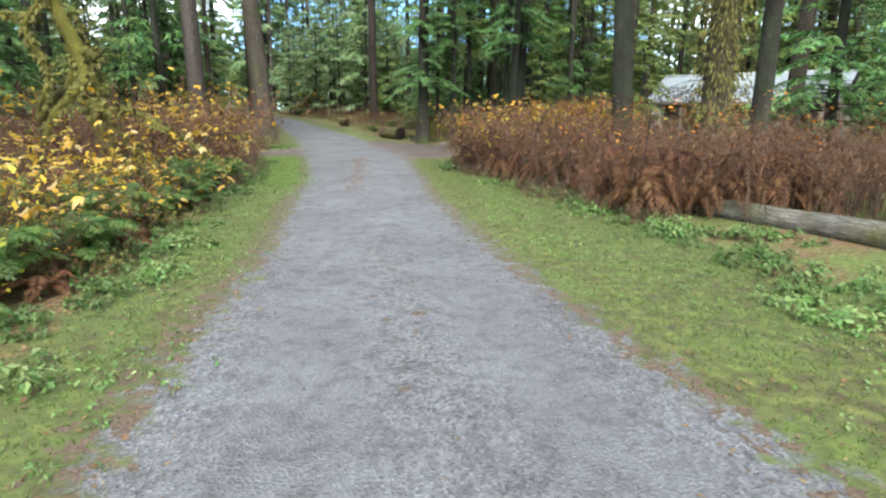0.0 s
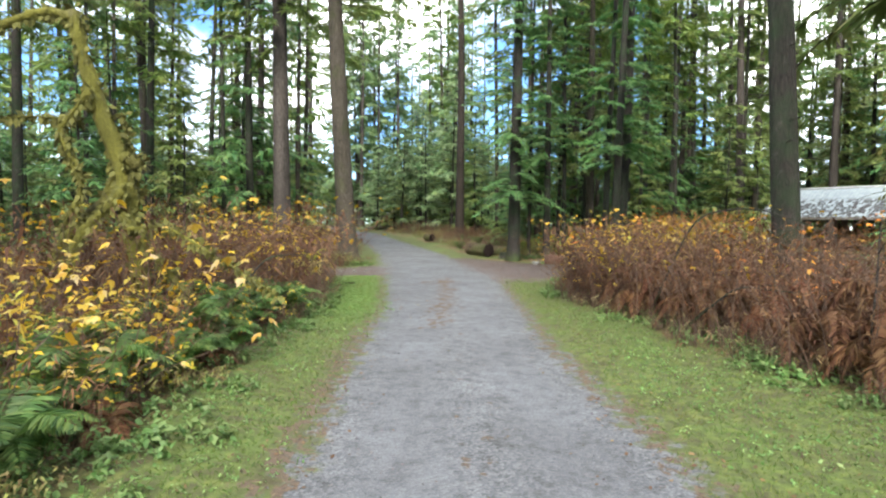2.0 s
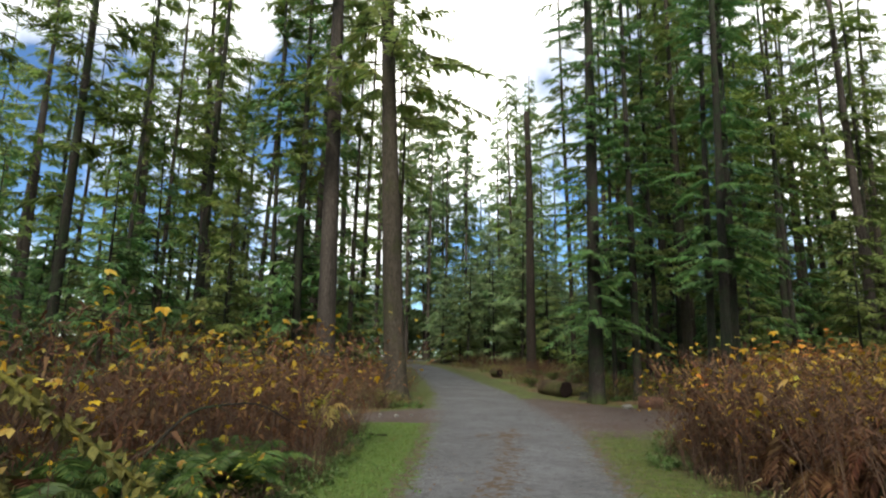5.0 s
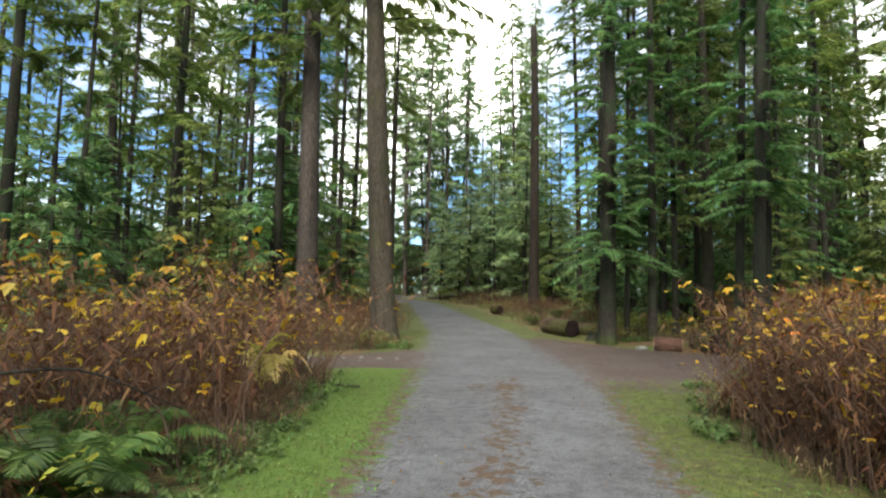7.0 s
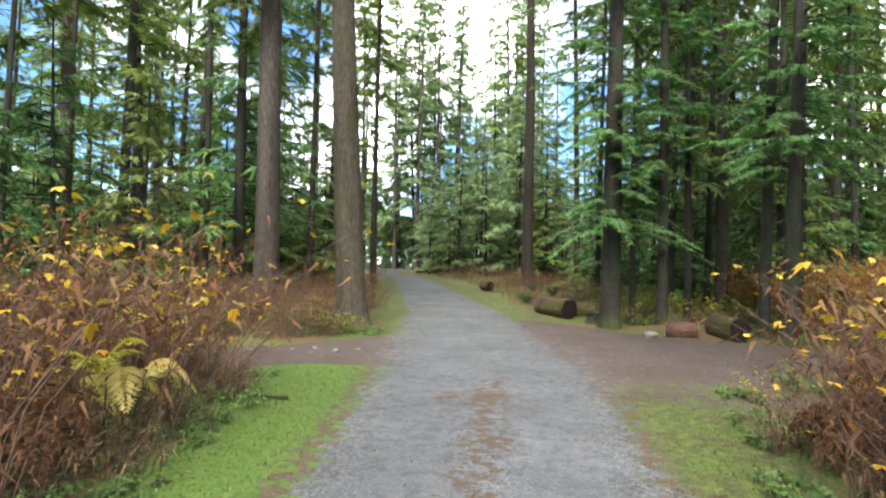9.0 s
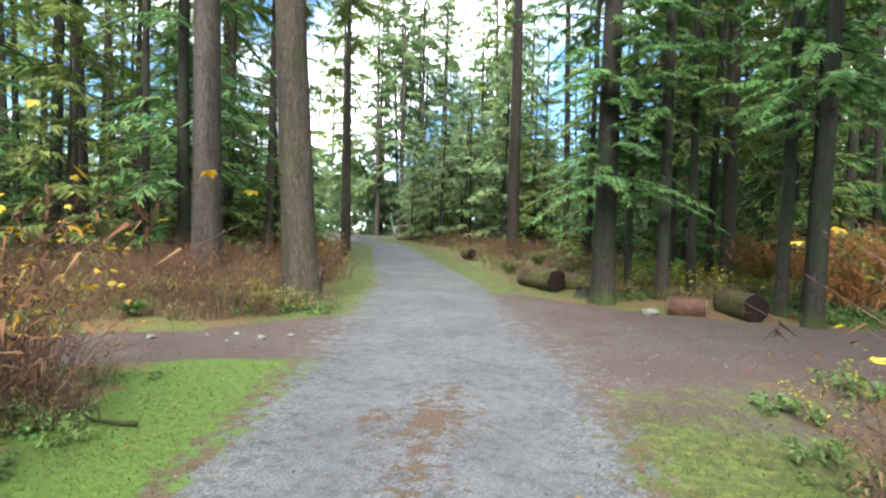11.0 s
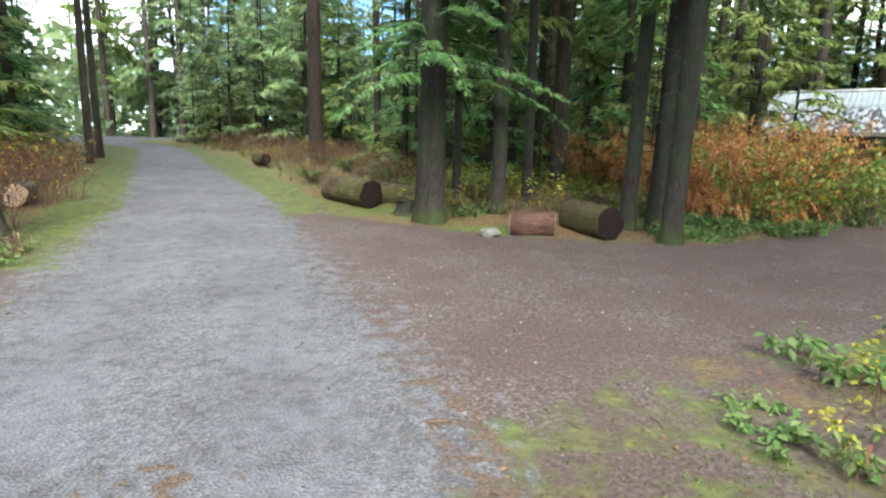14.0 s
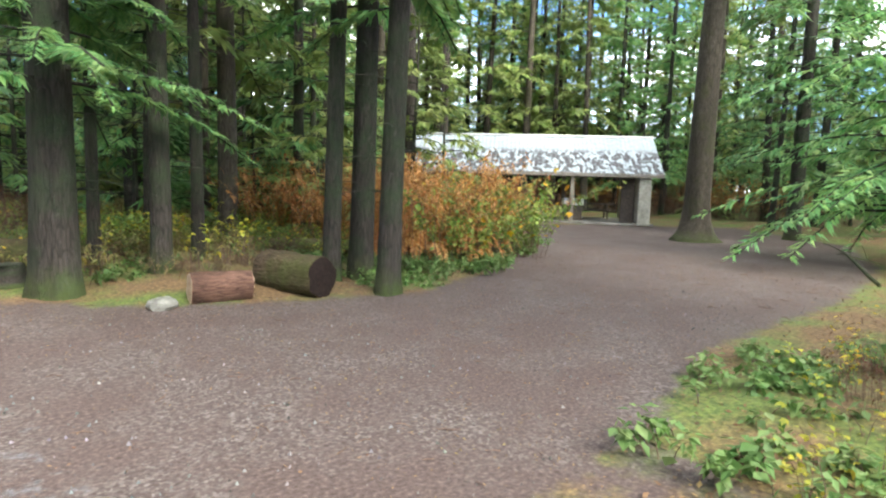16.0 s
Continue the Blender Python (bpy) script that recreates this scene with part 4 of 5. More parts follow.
def picnic_table(x, y, turn):
    ob = thing("picnic_table", pose(x, y, 0.1, 0, 0, turn), "dark timber picnic table on the shelter slab", "table", "picnic tables")
    for y0 in np.linspace(-0.3, 0.3, 5):
        b = Build()
        b.box(0, y0, 0.74, 2.3, 0.135, 0.04, 0.006)
        part("tabletop_plank", b.mesh("tabletop_plank", M_TIMBER_DARK, False), ob)
    for y0 in (-0.72, 0.72):
        b = Build()
        b.box(0, y0, 0.44, 2.3, 0.26, 0.045, 0.006)
        part("bench", b.mesh("bench", M_TIMBER_DARK, False), ob)
    for x0 in (-0.8, 0.8):
        b = Build()
        b.box(x0, 0, 0.38, 0.09, 1.5, 0.09, 0.006)
        b.tube([(x0, -0.25, 0.72), (x0, -0.62, 0.0)], 0.05, 4)
        b.tube([(x0, 0.25, 0.72), (x0, 0.62, 0.0)], 0.05, 4)
        part("leg_frame", b.mesh("leg_frame", M_TIMBER_DARK, False), ob)
    return ob


def in_shelter(u, v):
    cs = math.sqrt(0.5)
    return 19.57 + cs * (u + v), 39.73 + cs * (v - u)


for u, v in ((0.1, 0.6), (3.1, 0.95)):
    picnic_table(*in_shelter(u, v), -45)


def stove(x, y):
    ob = thing("fire_stove", pose(x, y, 0.1, 0, 0, -45), "dark box stove with a pale top between the tables", "stove")
    b = Build()
    b.box(0, 0, 0.35, 0.85, 0.7, 0.7, 0.03)
    part("body", b.mesh("body", M_TIMBER_DARK, False), ob)
    b = Build()
    b.box(0, 0, 0.86, 0.95, 0.8, 0.3, 0.03)
    part("top", b.mesh("top", M_WHITE, False), ob, "pale grey top")


stove(*in_shelter(2.05, -0.9))


# ---- logs, stumps, stones ----
def log(name, label, x, y, z, turn, length, r, barkm, endm, tip=0.0, seed=1, taper=0.95):
    ob = thing(name, pose(x, y, z, 0, tip, turn), label, "log")
    g = np.random.default_rng(seed)
    n, k = 22, 11
    ang = np.arange(n) * 2 * np.pi / n
    wob = 1 + 0.05 * np.sin(2 * ang + seed) + 0.035 * np.sin(5 * ang + 2 * seed)
    xs = np.linspace(-length / 2, length / 2, k)
    rr = r * np.linspace(1, taper, k)[:, None] * wob[None] * (1 + 0.03 * g.normal(0, 1, (k, n)))
    v = np.stack([np.broadcast_to(xs[:, None], rr.shape), rr * np.cos(ang), rr * np.sin(ang)], -1)
    i, j = np.meshgrid(np.arange(k - 1), np.arange(n), indexing="ij")
    j2 = (j + 1) % n
    part("bark", mesh_of("bark", v.reshape(-1, 3), np.stack([i * n + j, i * n + j2, (i + 1) * n + j2, (i + 1) * n + j], -1).reshape(-1, 4), barkm), ob)
    for e, s in ((0, -1), (k - 1, 1)):
        rings = np.concatenate([v[e] * np.array([1, f, f]) + np.array([s * d, 0, 0]) for f, d in ((0.985, 0.0), (0.9, 0.012), (0.6, 0.0), (0.25, 0.01))])
        rings[:, 0] += 0.008 * g.normal(0, 1, len(rings))
        f = [[a * n + q, a * n + (q + 1) % n, (a + 1) * n + (q + 1) % n, (a + 1) * n + q] for a in range(3) for q in range(n)] + [[3 * n + q for q in range(n)]]
        part("cut_end", mesh_of("cut_end", rings, f, endm), ob, "sawn end grain")
    return ob


log("cut_log", "short reddish-brown barked log lying at the trail edge", 0.56, 27.12, 0.21, -6, 0.76, 0.215, M_LOG_RED, M_END, 0, 3)
log("cut_log", "thick mossy log with a dark wet end grain", 1.64, 27.25, 0.295, -70, 1.1, 0.3, M_LOG_MOSS, M_END_DARK, 0, 4)
log("fallen_log", "mossy old log with a charred dark end beside the road", -2.85, 30.65, 0.42, -56, 1.8, 0.31, M_LOG_MOSS, M_END_DARK, 0, 5)
log("fallen_log", "mossy log lying against the foot of a hemlock", -1.9, 30.5, 0.36, -20, 1.6, 0.26, M_LOG_MOSS, M_END_DARK, 0, 6)
log("fallen_log", "long pale fallen log under the trees", 3.6, 36.0, 0.4, -10, 6.0, 0.2, M_LOG_GREY, M_END, 0, 7)
log("fallen_log", "mossy fallen log in green undergrowth behind the trees", 3.2, 30.2, 0.3, -35, 2.6, 0.2, M_LOG_MOSS, M_END_DARK, 0, 8)
log("fallen_log", "grey weathered fallen trunk lying in the grass", 5.22, 7.05, 0.15, -62, 4.8, 0.175, M_LOG_GREY, M_END, 0, 9, 1.25)
log("fallen_log", "pale log end lying across the far road bend", -13.4, 55.5, 1.3, 5, 4.5, 0.22, M_LOG_GREY, M_END, 0, 10)
log("cut_log", "short dark round of wood on the far verge", -6.75, 39.0, 0.78, -50, 0.7, 0.22, M_LOG_MOSS, M_END_DARK, 0, 11)
log("cut_log", "pale sawn log by the foot of the big fir", -9.4, 29.6, 0.35, -70, 0.9, 0.24, M_LOG_GREY, M_END, 0, 12)


def stump(x, y, r, h, label, mat, endm, seed):
    ob = thing("stump", pose(x, y, ground_z(x, y)), label, "stump")
    part("bark", trunk_mesh(2.3, r, mat, 12, 1.5, 0.0, seed, 0.9)[0], ob)
    ob.scale = (1, 1, h / 2.3)
    return ob


stump(-1.62, 29.25, 0.2, 0.28, "low dark rotten stump beside the hemlock", M_BARK_DARK, M_END_DARK, 3)


def stone(x, y, r, label, seed, flat=0.7):
    g = np.random.default_rng(seed)
    bm = bmesh.new()
    bmesh.ops.create_icosphere(bm, subdivisions=2, radius=r)
    for v in bm.verts:
        v.co *= 1 + 0.22 * noise.noise(v.co * (2.5 / r) + Vector((seed, 0, 0)))
        v.co.z *= flat
        v.co.x *= 1.25
    me = bpy.data.meshes.new("rock")
    bm.to_mesh(me)
    bm.free()
    me.materials.append(M_ROCK)
    ob = new("rock", me)
    ob.matrix_basis = pose(x, y, ground_z(x, y) + r * flat * 0.45, 0, 0, g.uniform(0, 360))
    return tagged(ob, label, "rock")


stone(-0.17, 27.0, 0.15, "small pale rock at the edge of the trail", 1)
for i, (x, y) in enumerate([(-7.1, 21.5), (-6.75, 21.75), (-6.2, 21.55), (-6.55, 21.2), (-5.9, 21.9), (-7.7, 21.0)]):
    tagged(stone(x, y, 0.03 + 0.018 * (i % 3), "small pale stone beside the side trail", i + 3), group="trail stones")


# ---- moss-hung maple ----
def vine_maple():
    bx, by = -5.8, 9.66
    ob = thing("mossy_maple", pose(bx, by, 0), "gnarled bare maple with arching moss-covered limbs", "tree")
    R = np.array([0.99, 0.13, 0.0])

    def limb(name, spec, r0, r1, depth=0.0):
        p = np.array([[*(R * a + np.array([-0.13, 0.99, 0]) * (depth + 0.08 * np.sin(3 * a + z)))[:2], z] for a, z in spec])
        u = np.linspace(0, 1, len(p))
        t = np.linspace(0, 1, 26)
        q = np.stack([np.interp(t, u, p[:, c]) for c in range(3)], -1)
        for _ in range(3):
            q[1:-1] = (q[:-2] + 2 * q[1:-1] + q[2:]) / 4
        rad = r0 + (r1 - r0) * t
        B = Build()
        B.tube(q, rad * (1 + 0.14 * np.sin(t * 37) + 0.1 * rng.normal(0, 1, 26)), 9, True, 0.12)
        part(name, B.mesh(name, M_BARK_MOSS), ob)
        n = int(90 * len(p))
        k = rng.integers(0, 26, n)
        ang = rng.uniform(0, 6.28, n)
        base = q[k] + rad[k][:, None] * np.stack([np.cos(ang), 0.7 * np.sin(ang), np.sin(ang)], -1) * 0.9
        w = unit(np.stack([0.6 * np.cos(ang), 0.5 * rng.normal(0, 1, n), np.sin(ang) - 0.7], -1))
        F = Build()
        l = rng.uniform(0.04, 0.14, n)
        F.kites(base, w, unit(np.cross(w, rng.normal(0, 1, (n, 3)))), l, l * 0.5)
        tagged(part("moss", F.mesh("moss", M_MOSS, False), ob, "yellow-green hanging moss"), kind="stuff")

    limb("main_stem", [(0.45, 0.0), (0.40, 0.8), (0.25, 1.6), (0.22, 2.1), (0.0, 2.75), (-0.25, 3.4), (-0.38, 3.95), (-0.45, 4.3)], 0.125, 0.075)
    limb("arching_limb", [(-0.42, 4.2), (-0.8, 4.32), (-1.2, 4.2), (-1.7, 3.9), (-2.3, 3.2)], 0.075, 0.045)
    limb("side_limb", [(0.0, 2.35), (-0.12, 1.95), (-0.55, 1.5), (-0.9, 1.0), (-1.2, 0.3)], 0.07, 0.06, 0.15)
    limb("side_limb", [(-0.15, 3.25), (-0.42, 2.95), (-0.6, 2.75), (-0.42, 2.4), (-0.28, 2.0), (-0.5, 1.5)], 0.05, 0.04, -0.15)
    limb("side_limb", [(0.3, 2.0), (0.05, 1.75), (-0.25, 1.5), (-0.5, 0.9), (-0.6, 0.2)], 0.06, 0.055, -0.2)
    limb("side_limb", [(0.35, 1.7), (0.75, 1.2), (1.1, 0.8), (1.6, 0.35)], 0.05, 0.03, -0.3)
    limb("short_stub", [(0.05, 2.35), (0.25, 2.42), (0.42, 2.3)], 0.07, 0.09)
    limb("thin_branch", [(-0.4, 2.9), (-1.0, 2.95), (-2.0, 2.85)], 0.02, 0.008)
    limb("thin_branch", [(0.1, 3.0), (0.15, 2.5), (0.3, 2.0)], 0.02, 0.012, 0.2)
    limb("thin_branch", [(0.4, 1.5), (1.0, 1.55), (1.7, 1.1), (2.3, 0.7)], 0.025, 0.01, -0.4)
    limb("leaning_stem", [(-1.7, 0.0), (-1.75, 0.8), (-2.0, 1.8), (-2.25, 3.0)], 0.26, 0.16, -0.5)
    return ob


vine_maple()


# ---- shrubs and ferns ----
def shrub(name, label, category, group, h, w, stems, leaves, leaf_mat, seed, leaf=(0.05, 0.11), low=0.1, shape=0.6, extra=None, thin=0):
    """Crowded arching stems with small leaves along them."""
    g = np.random.default_rng(seed)
    ob = thing(name, Matrix.Identity(4), label, category, group)
    S, F = Build(), Build()
    tips = []
    for _ in range(stems):
        a, d = g.uniform(0, 6.28), w * 0.55 * np.sqrt(g.uniform(0, 1))
        b = np.array([np.cos(a) * d, np.sin(a) * d, -0.05])
        hh = h * g.uniform(0.5, 1.1)
        o = np.array([np.cos(a + g.normal(0, 0.8)), np.sin(a + g.normal(0, 0.8)), 0]) * hh * g.uniform(0.05, 0.85)
        s = np.linspace(0, 1, 4)
        p = b + o * (s ** 1.7)[:, None] + np.array([0, 0, 1.0]) * (hh * (s - 0.18 * s ** 3))[:, None]
        S.tube(p, g.uniform(0.003, 0.008) * (1.1 - 0.8 * s), 3, False)
        tips.append(p)
    P = np.stack(tips)
    k = g.integers(0, stems, leaves)
    u = low + (1 - low) * g.uniform(0, 1, leaves) ** shape
    j = np.clip((u * 3).astype(int), 0, 2)
    f = (u * 3 - j)[:, None]
    base = P[k, j] * (1 - f) + P[k, j + 1] * f + g.normal(0, 0.03, (leaves, 3))
    way = unit(np.stack([g.normal(0, 1, leaves), g.normal(0, 1, leaves), g.normal(-0.25, 0.5, leaves)], -1))
    ln = g.uniform(*leaf, leaves)
    side = unit(np.cross(way, np.array([0, 0, 1.0])) + g.normal(0, 0.35, (leaves, 3)))
    if thin:
        F.blades(base, way, side, ln, ln * thin, 0.3)
    else:
        F.kites(base, way, side, ln, ln * g.uniform(0.45, 0.8, leaves), 0.2)
    tagged(part("stemwork", S.mesh("stems", M_STEM), ob), kind="stuff")
    tagged(part("foliage", F.mesh("leaves", leaf_mat, False), ob), kind="stuff")
    if extra:
        n, mat, lo, hi = extra
        E = Build()
        k = g.integers(0, stems, n)
        base = P[k, -1] + g.normal(0, 0.10, (n, 3)) - np.array([0, 0, 1.0]) * (g.uniform(0, 0.5, n) ** 2 * h)[:, None]
        way = unit(np.stack([g.normal(0, 1, n), g.normal(0, 1, n), g.normal(-0.2, 0.35, n)], -1))
        ln = g.uniform(lo, hi, n)
        side = unit(np.cross(way, np.array([0, 0, 1.0])) + g.normal(0, 0.2, (n, 3)))
        # three-lobed leaves
        E.kites(base, way, side, ln, ln * 0.62, 0.2)
        E.kites(base, unit(way + side * 0.9), unit(side - way * 0.9), ln * 0.75, ln * 0.42, 0.2)
        E.kites(base, unit(way - side * 0.9), unit(side + way * 0.9), ln * 0.75, ln * 0.42, 0.2)
        tagged(part("leaf_canopy", E.mesh("large_leaves", mat, False), ob), kind="stuff")
    return ob


def fern(name, label, fronds, length, mat, seed, group, arch=0.55, dead=False):
    g = np.random.default_rng(seed)
    ob = thing(name, Matrix.Identity(4), label, "fern", group)
    for q in range(fronds):
        B = Build()
        a = q * 2.399 + g.normal(0, 0.2)
        L = length * g.uniform(0.7, 1.15)
        s = np.linspace(0, 1, 9)
        up, out = g.uniform(0.7, 1.35) * L, g.uniform(0.45, 0.75)
        p = np.stack([np.cos(a) * L * out * s, np.sin(a) * L * out * s, up * s - (up * arch + 0.15 * L) * s ** 2.2], -1)
        B.tube(p, 0.006 * (1.1 - s), 3, False)
        n = 38
        u = np.linspace(0.1, 1.0, n)
        base = np.stack([np.interp(u, s, p[:, c]) for c in range(3)], -1)
        tan = unit(np.gradient(base, axis=0))
        sd = unit(np.cross(tan, np.array([0, 0, 1.0])))
        w = L * 0.17 * np.sin(np.pi * np.clip(u * 0.93 + 0.06, 0, 1)) ** 0.7 + 0.008
        for sg in (-1, 1):
            way = unit(sd * sg + tan * 0.35 + np.array([0, 0, -0.15]) + g.normal(0, 0.08, (n, 3)))
            B.kites(base, way, unit(tan + g.normal(0, 0.1, (n, 3))), w, 0.026 * L, 0.15)
        part("frond", B.mesh("frond", mat, False), ob)
    return ob


BRACK = [shrub("bracken_thicket", "reddish-brown thicket of dead bracken and brambles", "shrub", "brown thicket", 1.6, 1.5, 66, 1300, M_BRACKEN, 100 + i, (0.03, 0.13), low=0.15, thin=0.2) for i in range(3)]
BRACKY = [shrub("salmonberry_bush", "brown salmonberry bush with yellow autumn leaves", "shrub", "yellow-leaved bushes", 1.7, 1.4, 60, 800, M_BRACKEN, 110 + i, (0.05, 0.16), extra=(90, M_YELLOW, 0.045, 0.105), thin=0.22) for i in range(2)]
AMB = shrub("maple_sapling", "maple sapling with large amber and yellow leaves", "shrub", "maple saplings", 1.75, 1.1, 22, 80, M_YELLOW, 121, (0.06, 0.12), extra=(74, M_AMBER, 0.06, 0.14))
YEL = shrub("yellow_sapling", "small sapling with bright lime-yellow leaves", "shrub", "yellow saplings", 0.95, 0.5, 7, 30, M_LIME, 123, (0.05, 0.1), extra=(44, M_LIME, 0.05, 0.11))
ORA = shrub("orange_bracken", "bright orange dead bracken clump", "shrub", "orange bracken", 1.9, 1.7, 55, 2700, M_ORANGE, 125, (0.04, 0.14), 0.3, thin=0.24)
ORAF = fern("orange_fern", "mound of bright orange dead bracken fronds", 20, 1.45, M_ORANGE, 146, "orange ferns", 0.85)
GRN = shrub("leafy_bush", "green and yellow leafy bramble bush", "shrub", "leafy bushes", 1.75, 1.8, 50, 1300, M_LEAFY, 127, (0.06, 0.14), 0.2, 0.6, (40, M_YELLOW, 0.08, 0.15))
TWIG = shrub("bramble_canes", "tangle of bare arching brown bramble canes", "shrub", "bramble canes", 2.1, 1.3, 34, 260, M_BRACKEN, 133, (0.03, 0.09), 0.3, thin=0.3)
SPRIG = shrub("orange_sapling", "thin sapling with a few orange-red leaves", "shrub", "orange saplings", 2.3, 0.8, 9, 14, M_ORANGE, 134, (0.05, 0.1), 0.5, extra=(46, M_ORANGE_LEAF, 0.06, 0.12))
REED = shrub("dry_grass_tuft", "tuft of dry tan grass and dead stalks", "grass", "dry grass tufts", 0.55, 0.7, 70, 160, M_STRAW, 135, (0.08, 0.2), 0.1, thin=0.12)
LOW = shrub("low_brush", "low olive and brown undergrowth", "shrub", "low undergrowth", 0.8, 1.7, 45, 900, M_OLIVE, 129, (0.06, 0.16), thin=0.35)
HERB = shrub("low_herbs", "low patch of fresh green leafy plants", "plant", "low green plants", 0.28, 1.1, 26, 420, M_HERB, 131, (0.05, 0.12), 0.4)
FERN = [fern("sword_fern", "lush green sword fern with arching fronds", 17, 1.05, M_FERN, 140 + i, "sword ferns") for i in range(2)]
FERN_O = fern("dead_fern", "drooping rust-brown dead fern", 13, 1.0, M_BRACKEN, 145, "dead ferns", 0.8)
BRIGHT = fern("yellow_fern", "pale yellow fern arching over brown bracken", 7, 1.0, M_PALEFERN, 147, "", 0.75)
YFERN = fern("lime_sapling", "sprig of bright lime-green leaves", 5, 0.5, M_LIME, 148, "", 0.6)


class Planter:
    """Puts the original of a plant first and then copies of it."""

    def __init__(self):
        self.done = set()

    def put(self, ob, x, y, s=1.0, sz=None, dz=0.0):
        m = pose(x, y, ground_z(x, y) + dz, g.uniform(-5, 5), g.uniform(-5, 5), g.uniform(0, 360))
        if ob in self.done:
            ob = copy_thing(ob, m)
        else:
            self.done.add(ob)
            ob.matrix_basis = m
        ob.scale = (s, s, sz or s)


pl = Planter()
g = np.random.default_rng(21)


def fill(kinds, n, box, gap, ok, lo=0.8, hi=1.15, tall=1.0, spots=None):
    spots = [] if spots is None else spots
    for _ in range(n * 25):
        if n <= 0:
            break
        x, y = g.uniform(box[0], box[1]), g.uniform(box[2], box[3])
        if any((x - a) ** 2 + (y - b) ** 2 < gap * gap for a, b in spots) or not ok(x, y):
            continue
        spots.append((x, y))
        n -= 1
        s = g.uniform(lo, hi)
        pl.put(kinds[int(g.integers(0, len(kinds)))], x, y, s, s * tall)


def right_of(x, y, a, b):
    vr = edges_at(y)[3]
    return vr + a < x < vr + b and inside(TRAIL_R, x, y) < -0.7


def left_of(x, y, a, b):
    vl = edges_at(y)[2]
    return vl - b < x < vl - a and inside(TRAIL_L, x, y) < -0.7


def clear_log(x, y):
    return not (3.2 < x < 6.6 and 4.6 < y < 8.9)


taken = []
# brown thicket beside the road
fill(BRACK, 66, (0.5, 12, 6.5, 18.4), 0.62, lambda x, y: right_of(x, y, 0.55, 4.6) and clear_log(x, y), 0.5, 1.3, spots=taken)
fill([FERN_O], 44, (0.5, 8, 7.5, 18.2), 0.55, lambda x, y: right_of(x, y, 0.4, 3.2) and clear_log(x, y), 0.9, 1.35, 1.75, [])
fill(BRACK, 22, (3, 12, 1, 14), 1.0, lambda x, y: right_of(x, y, 2.2, 8.0) and clear_log(x, y), 0.85, 1.1, spots=taken)
fill(BRACKY, 11, (0.3, 4, 12.5, 16.3), 0.6, lambda x, y: right_of(x, y, 0.5, 2.4), 0.9, 1.05, 1.25, [])
fill([AMB], 3, (1.0, 4, 14.0, 16.0), 0.7, lambda x, y: right_of(x, y, 0.8, 2.4), 0.8, 1.0, 1.35, [])
fill([TWIG], 26, (0.5, 9, 7.5, 18.2), 0.8, lambda x, y: right_of(x, y, 0.7, 4.4) and clear_log(x, y), 0.7, 1.1, 1.0, [])
fill([REED], 26, (0.5, 7, 5.5, 18.0), 0.5, lambda x, y: right_of(x, y, 0.0, 0.9) and clear_log(x, y), 0.6, 1.1, 1.0, [])
for x, y, s in ((3.9, 11.6, 0.95), (4.8, 10.9, 0.9), (5.9, 11.2, 0.95), (6.9, 12.0, 1.0), (4.4, 12.8, 1.05), (2.1, 15.4, 1.05), (2.5, 16.0, 1.0), (2.6, 14.6, 1.1)):
    pl.put(SPRIG, x, y, s)
for k, x, y, q in ((BRACKY[0], 1.0, 15.9, 0.95), (BRACKY[1], 1.45, 16.4, 1.0), (BRACK[1], 1.2, 15.4, 0.9), (BRACKY[0], 1.9, 16.8, 1.0), (TWIG, 1.3, 16.2, 0.8)):
    pl.put(k, x, y, q, q * 1.25)
# near side: ferns at the front, bushes behind
tl = []
fill(FERN, 15, (-6, -2, 3, 13), 0.75, lambda x, y: left_of(x, y, 0.25, 1.7), 0.75, 1.1, spots=tl)
fill(FERN, 10, (-9, -3, 1, 14), 0.8, lambda x, y: left_of(x, y, 1.6, 4.0), 0.8, 1.1, spots=tl)
fill(BRACK, 32, (-11, -3, 4, 19.0), 0.75, lambda x, y: left_of(x, y, 1.5, 5.5), 0.65, 0.9, spots=tl)
fill(BRACKY, 16, (-9, -3, 9, 19.0), 0.7, lambda x, y: left_of(x, y, 0.7, 3.4), 0.9, 1.3, 1.15, tl)
fill(BRACK, 16, (-10, -4, 12.5, 18.6), 0.6, lambda x, y: left_of(x, y, 0.5, 3.2), 0.6, 0.85, spots=tl)
fill([FERN_O], 16, (-9, -3, 6, 18.5), 0.8, lambda x, y: left_of(x, y, 0.5, 3.0), 0.8, 1.2, 1.45, [])
for x, y, s in ((-4.15, 6.9, 0.85), (-4.5, 7.7, 0.9), (-4.8, 6.2, 0.9), (-4.4, 5.3, 0.75)):
    pl.put(AMB, x, y, s)
for k, (x, y, q) in enumerate([(-3.3, 3.6, 0.75), (-3.7, 4.7, 1.0), (-3.55, 5.9, 0.7), (-4.0, 7.0, 1.05), (-3.9, 8.2, 0.75), (-4.3, 9.2, 1.1), (-4.5, 10.6, 0.95), (-4.5, 4.3, 1.15), (-4.9, 10.0, 1.2), (-4.75, 11.9, 0.9)]):
    pl.put(FERN[k % 2], x, y, q, q * 1.2)
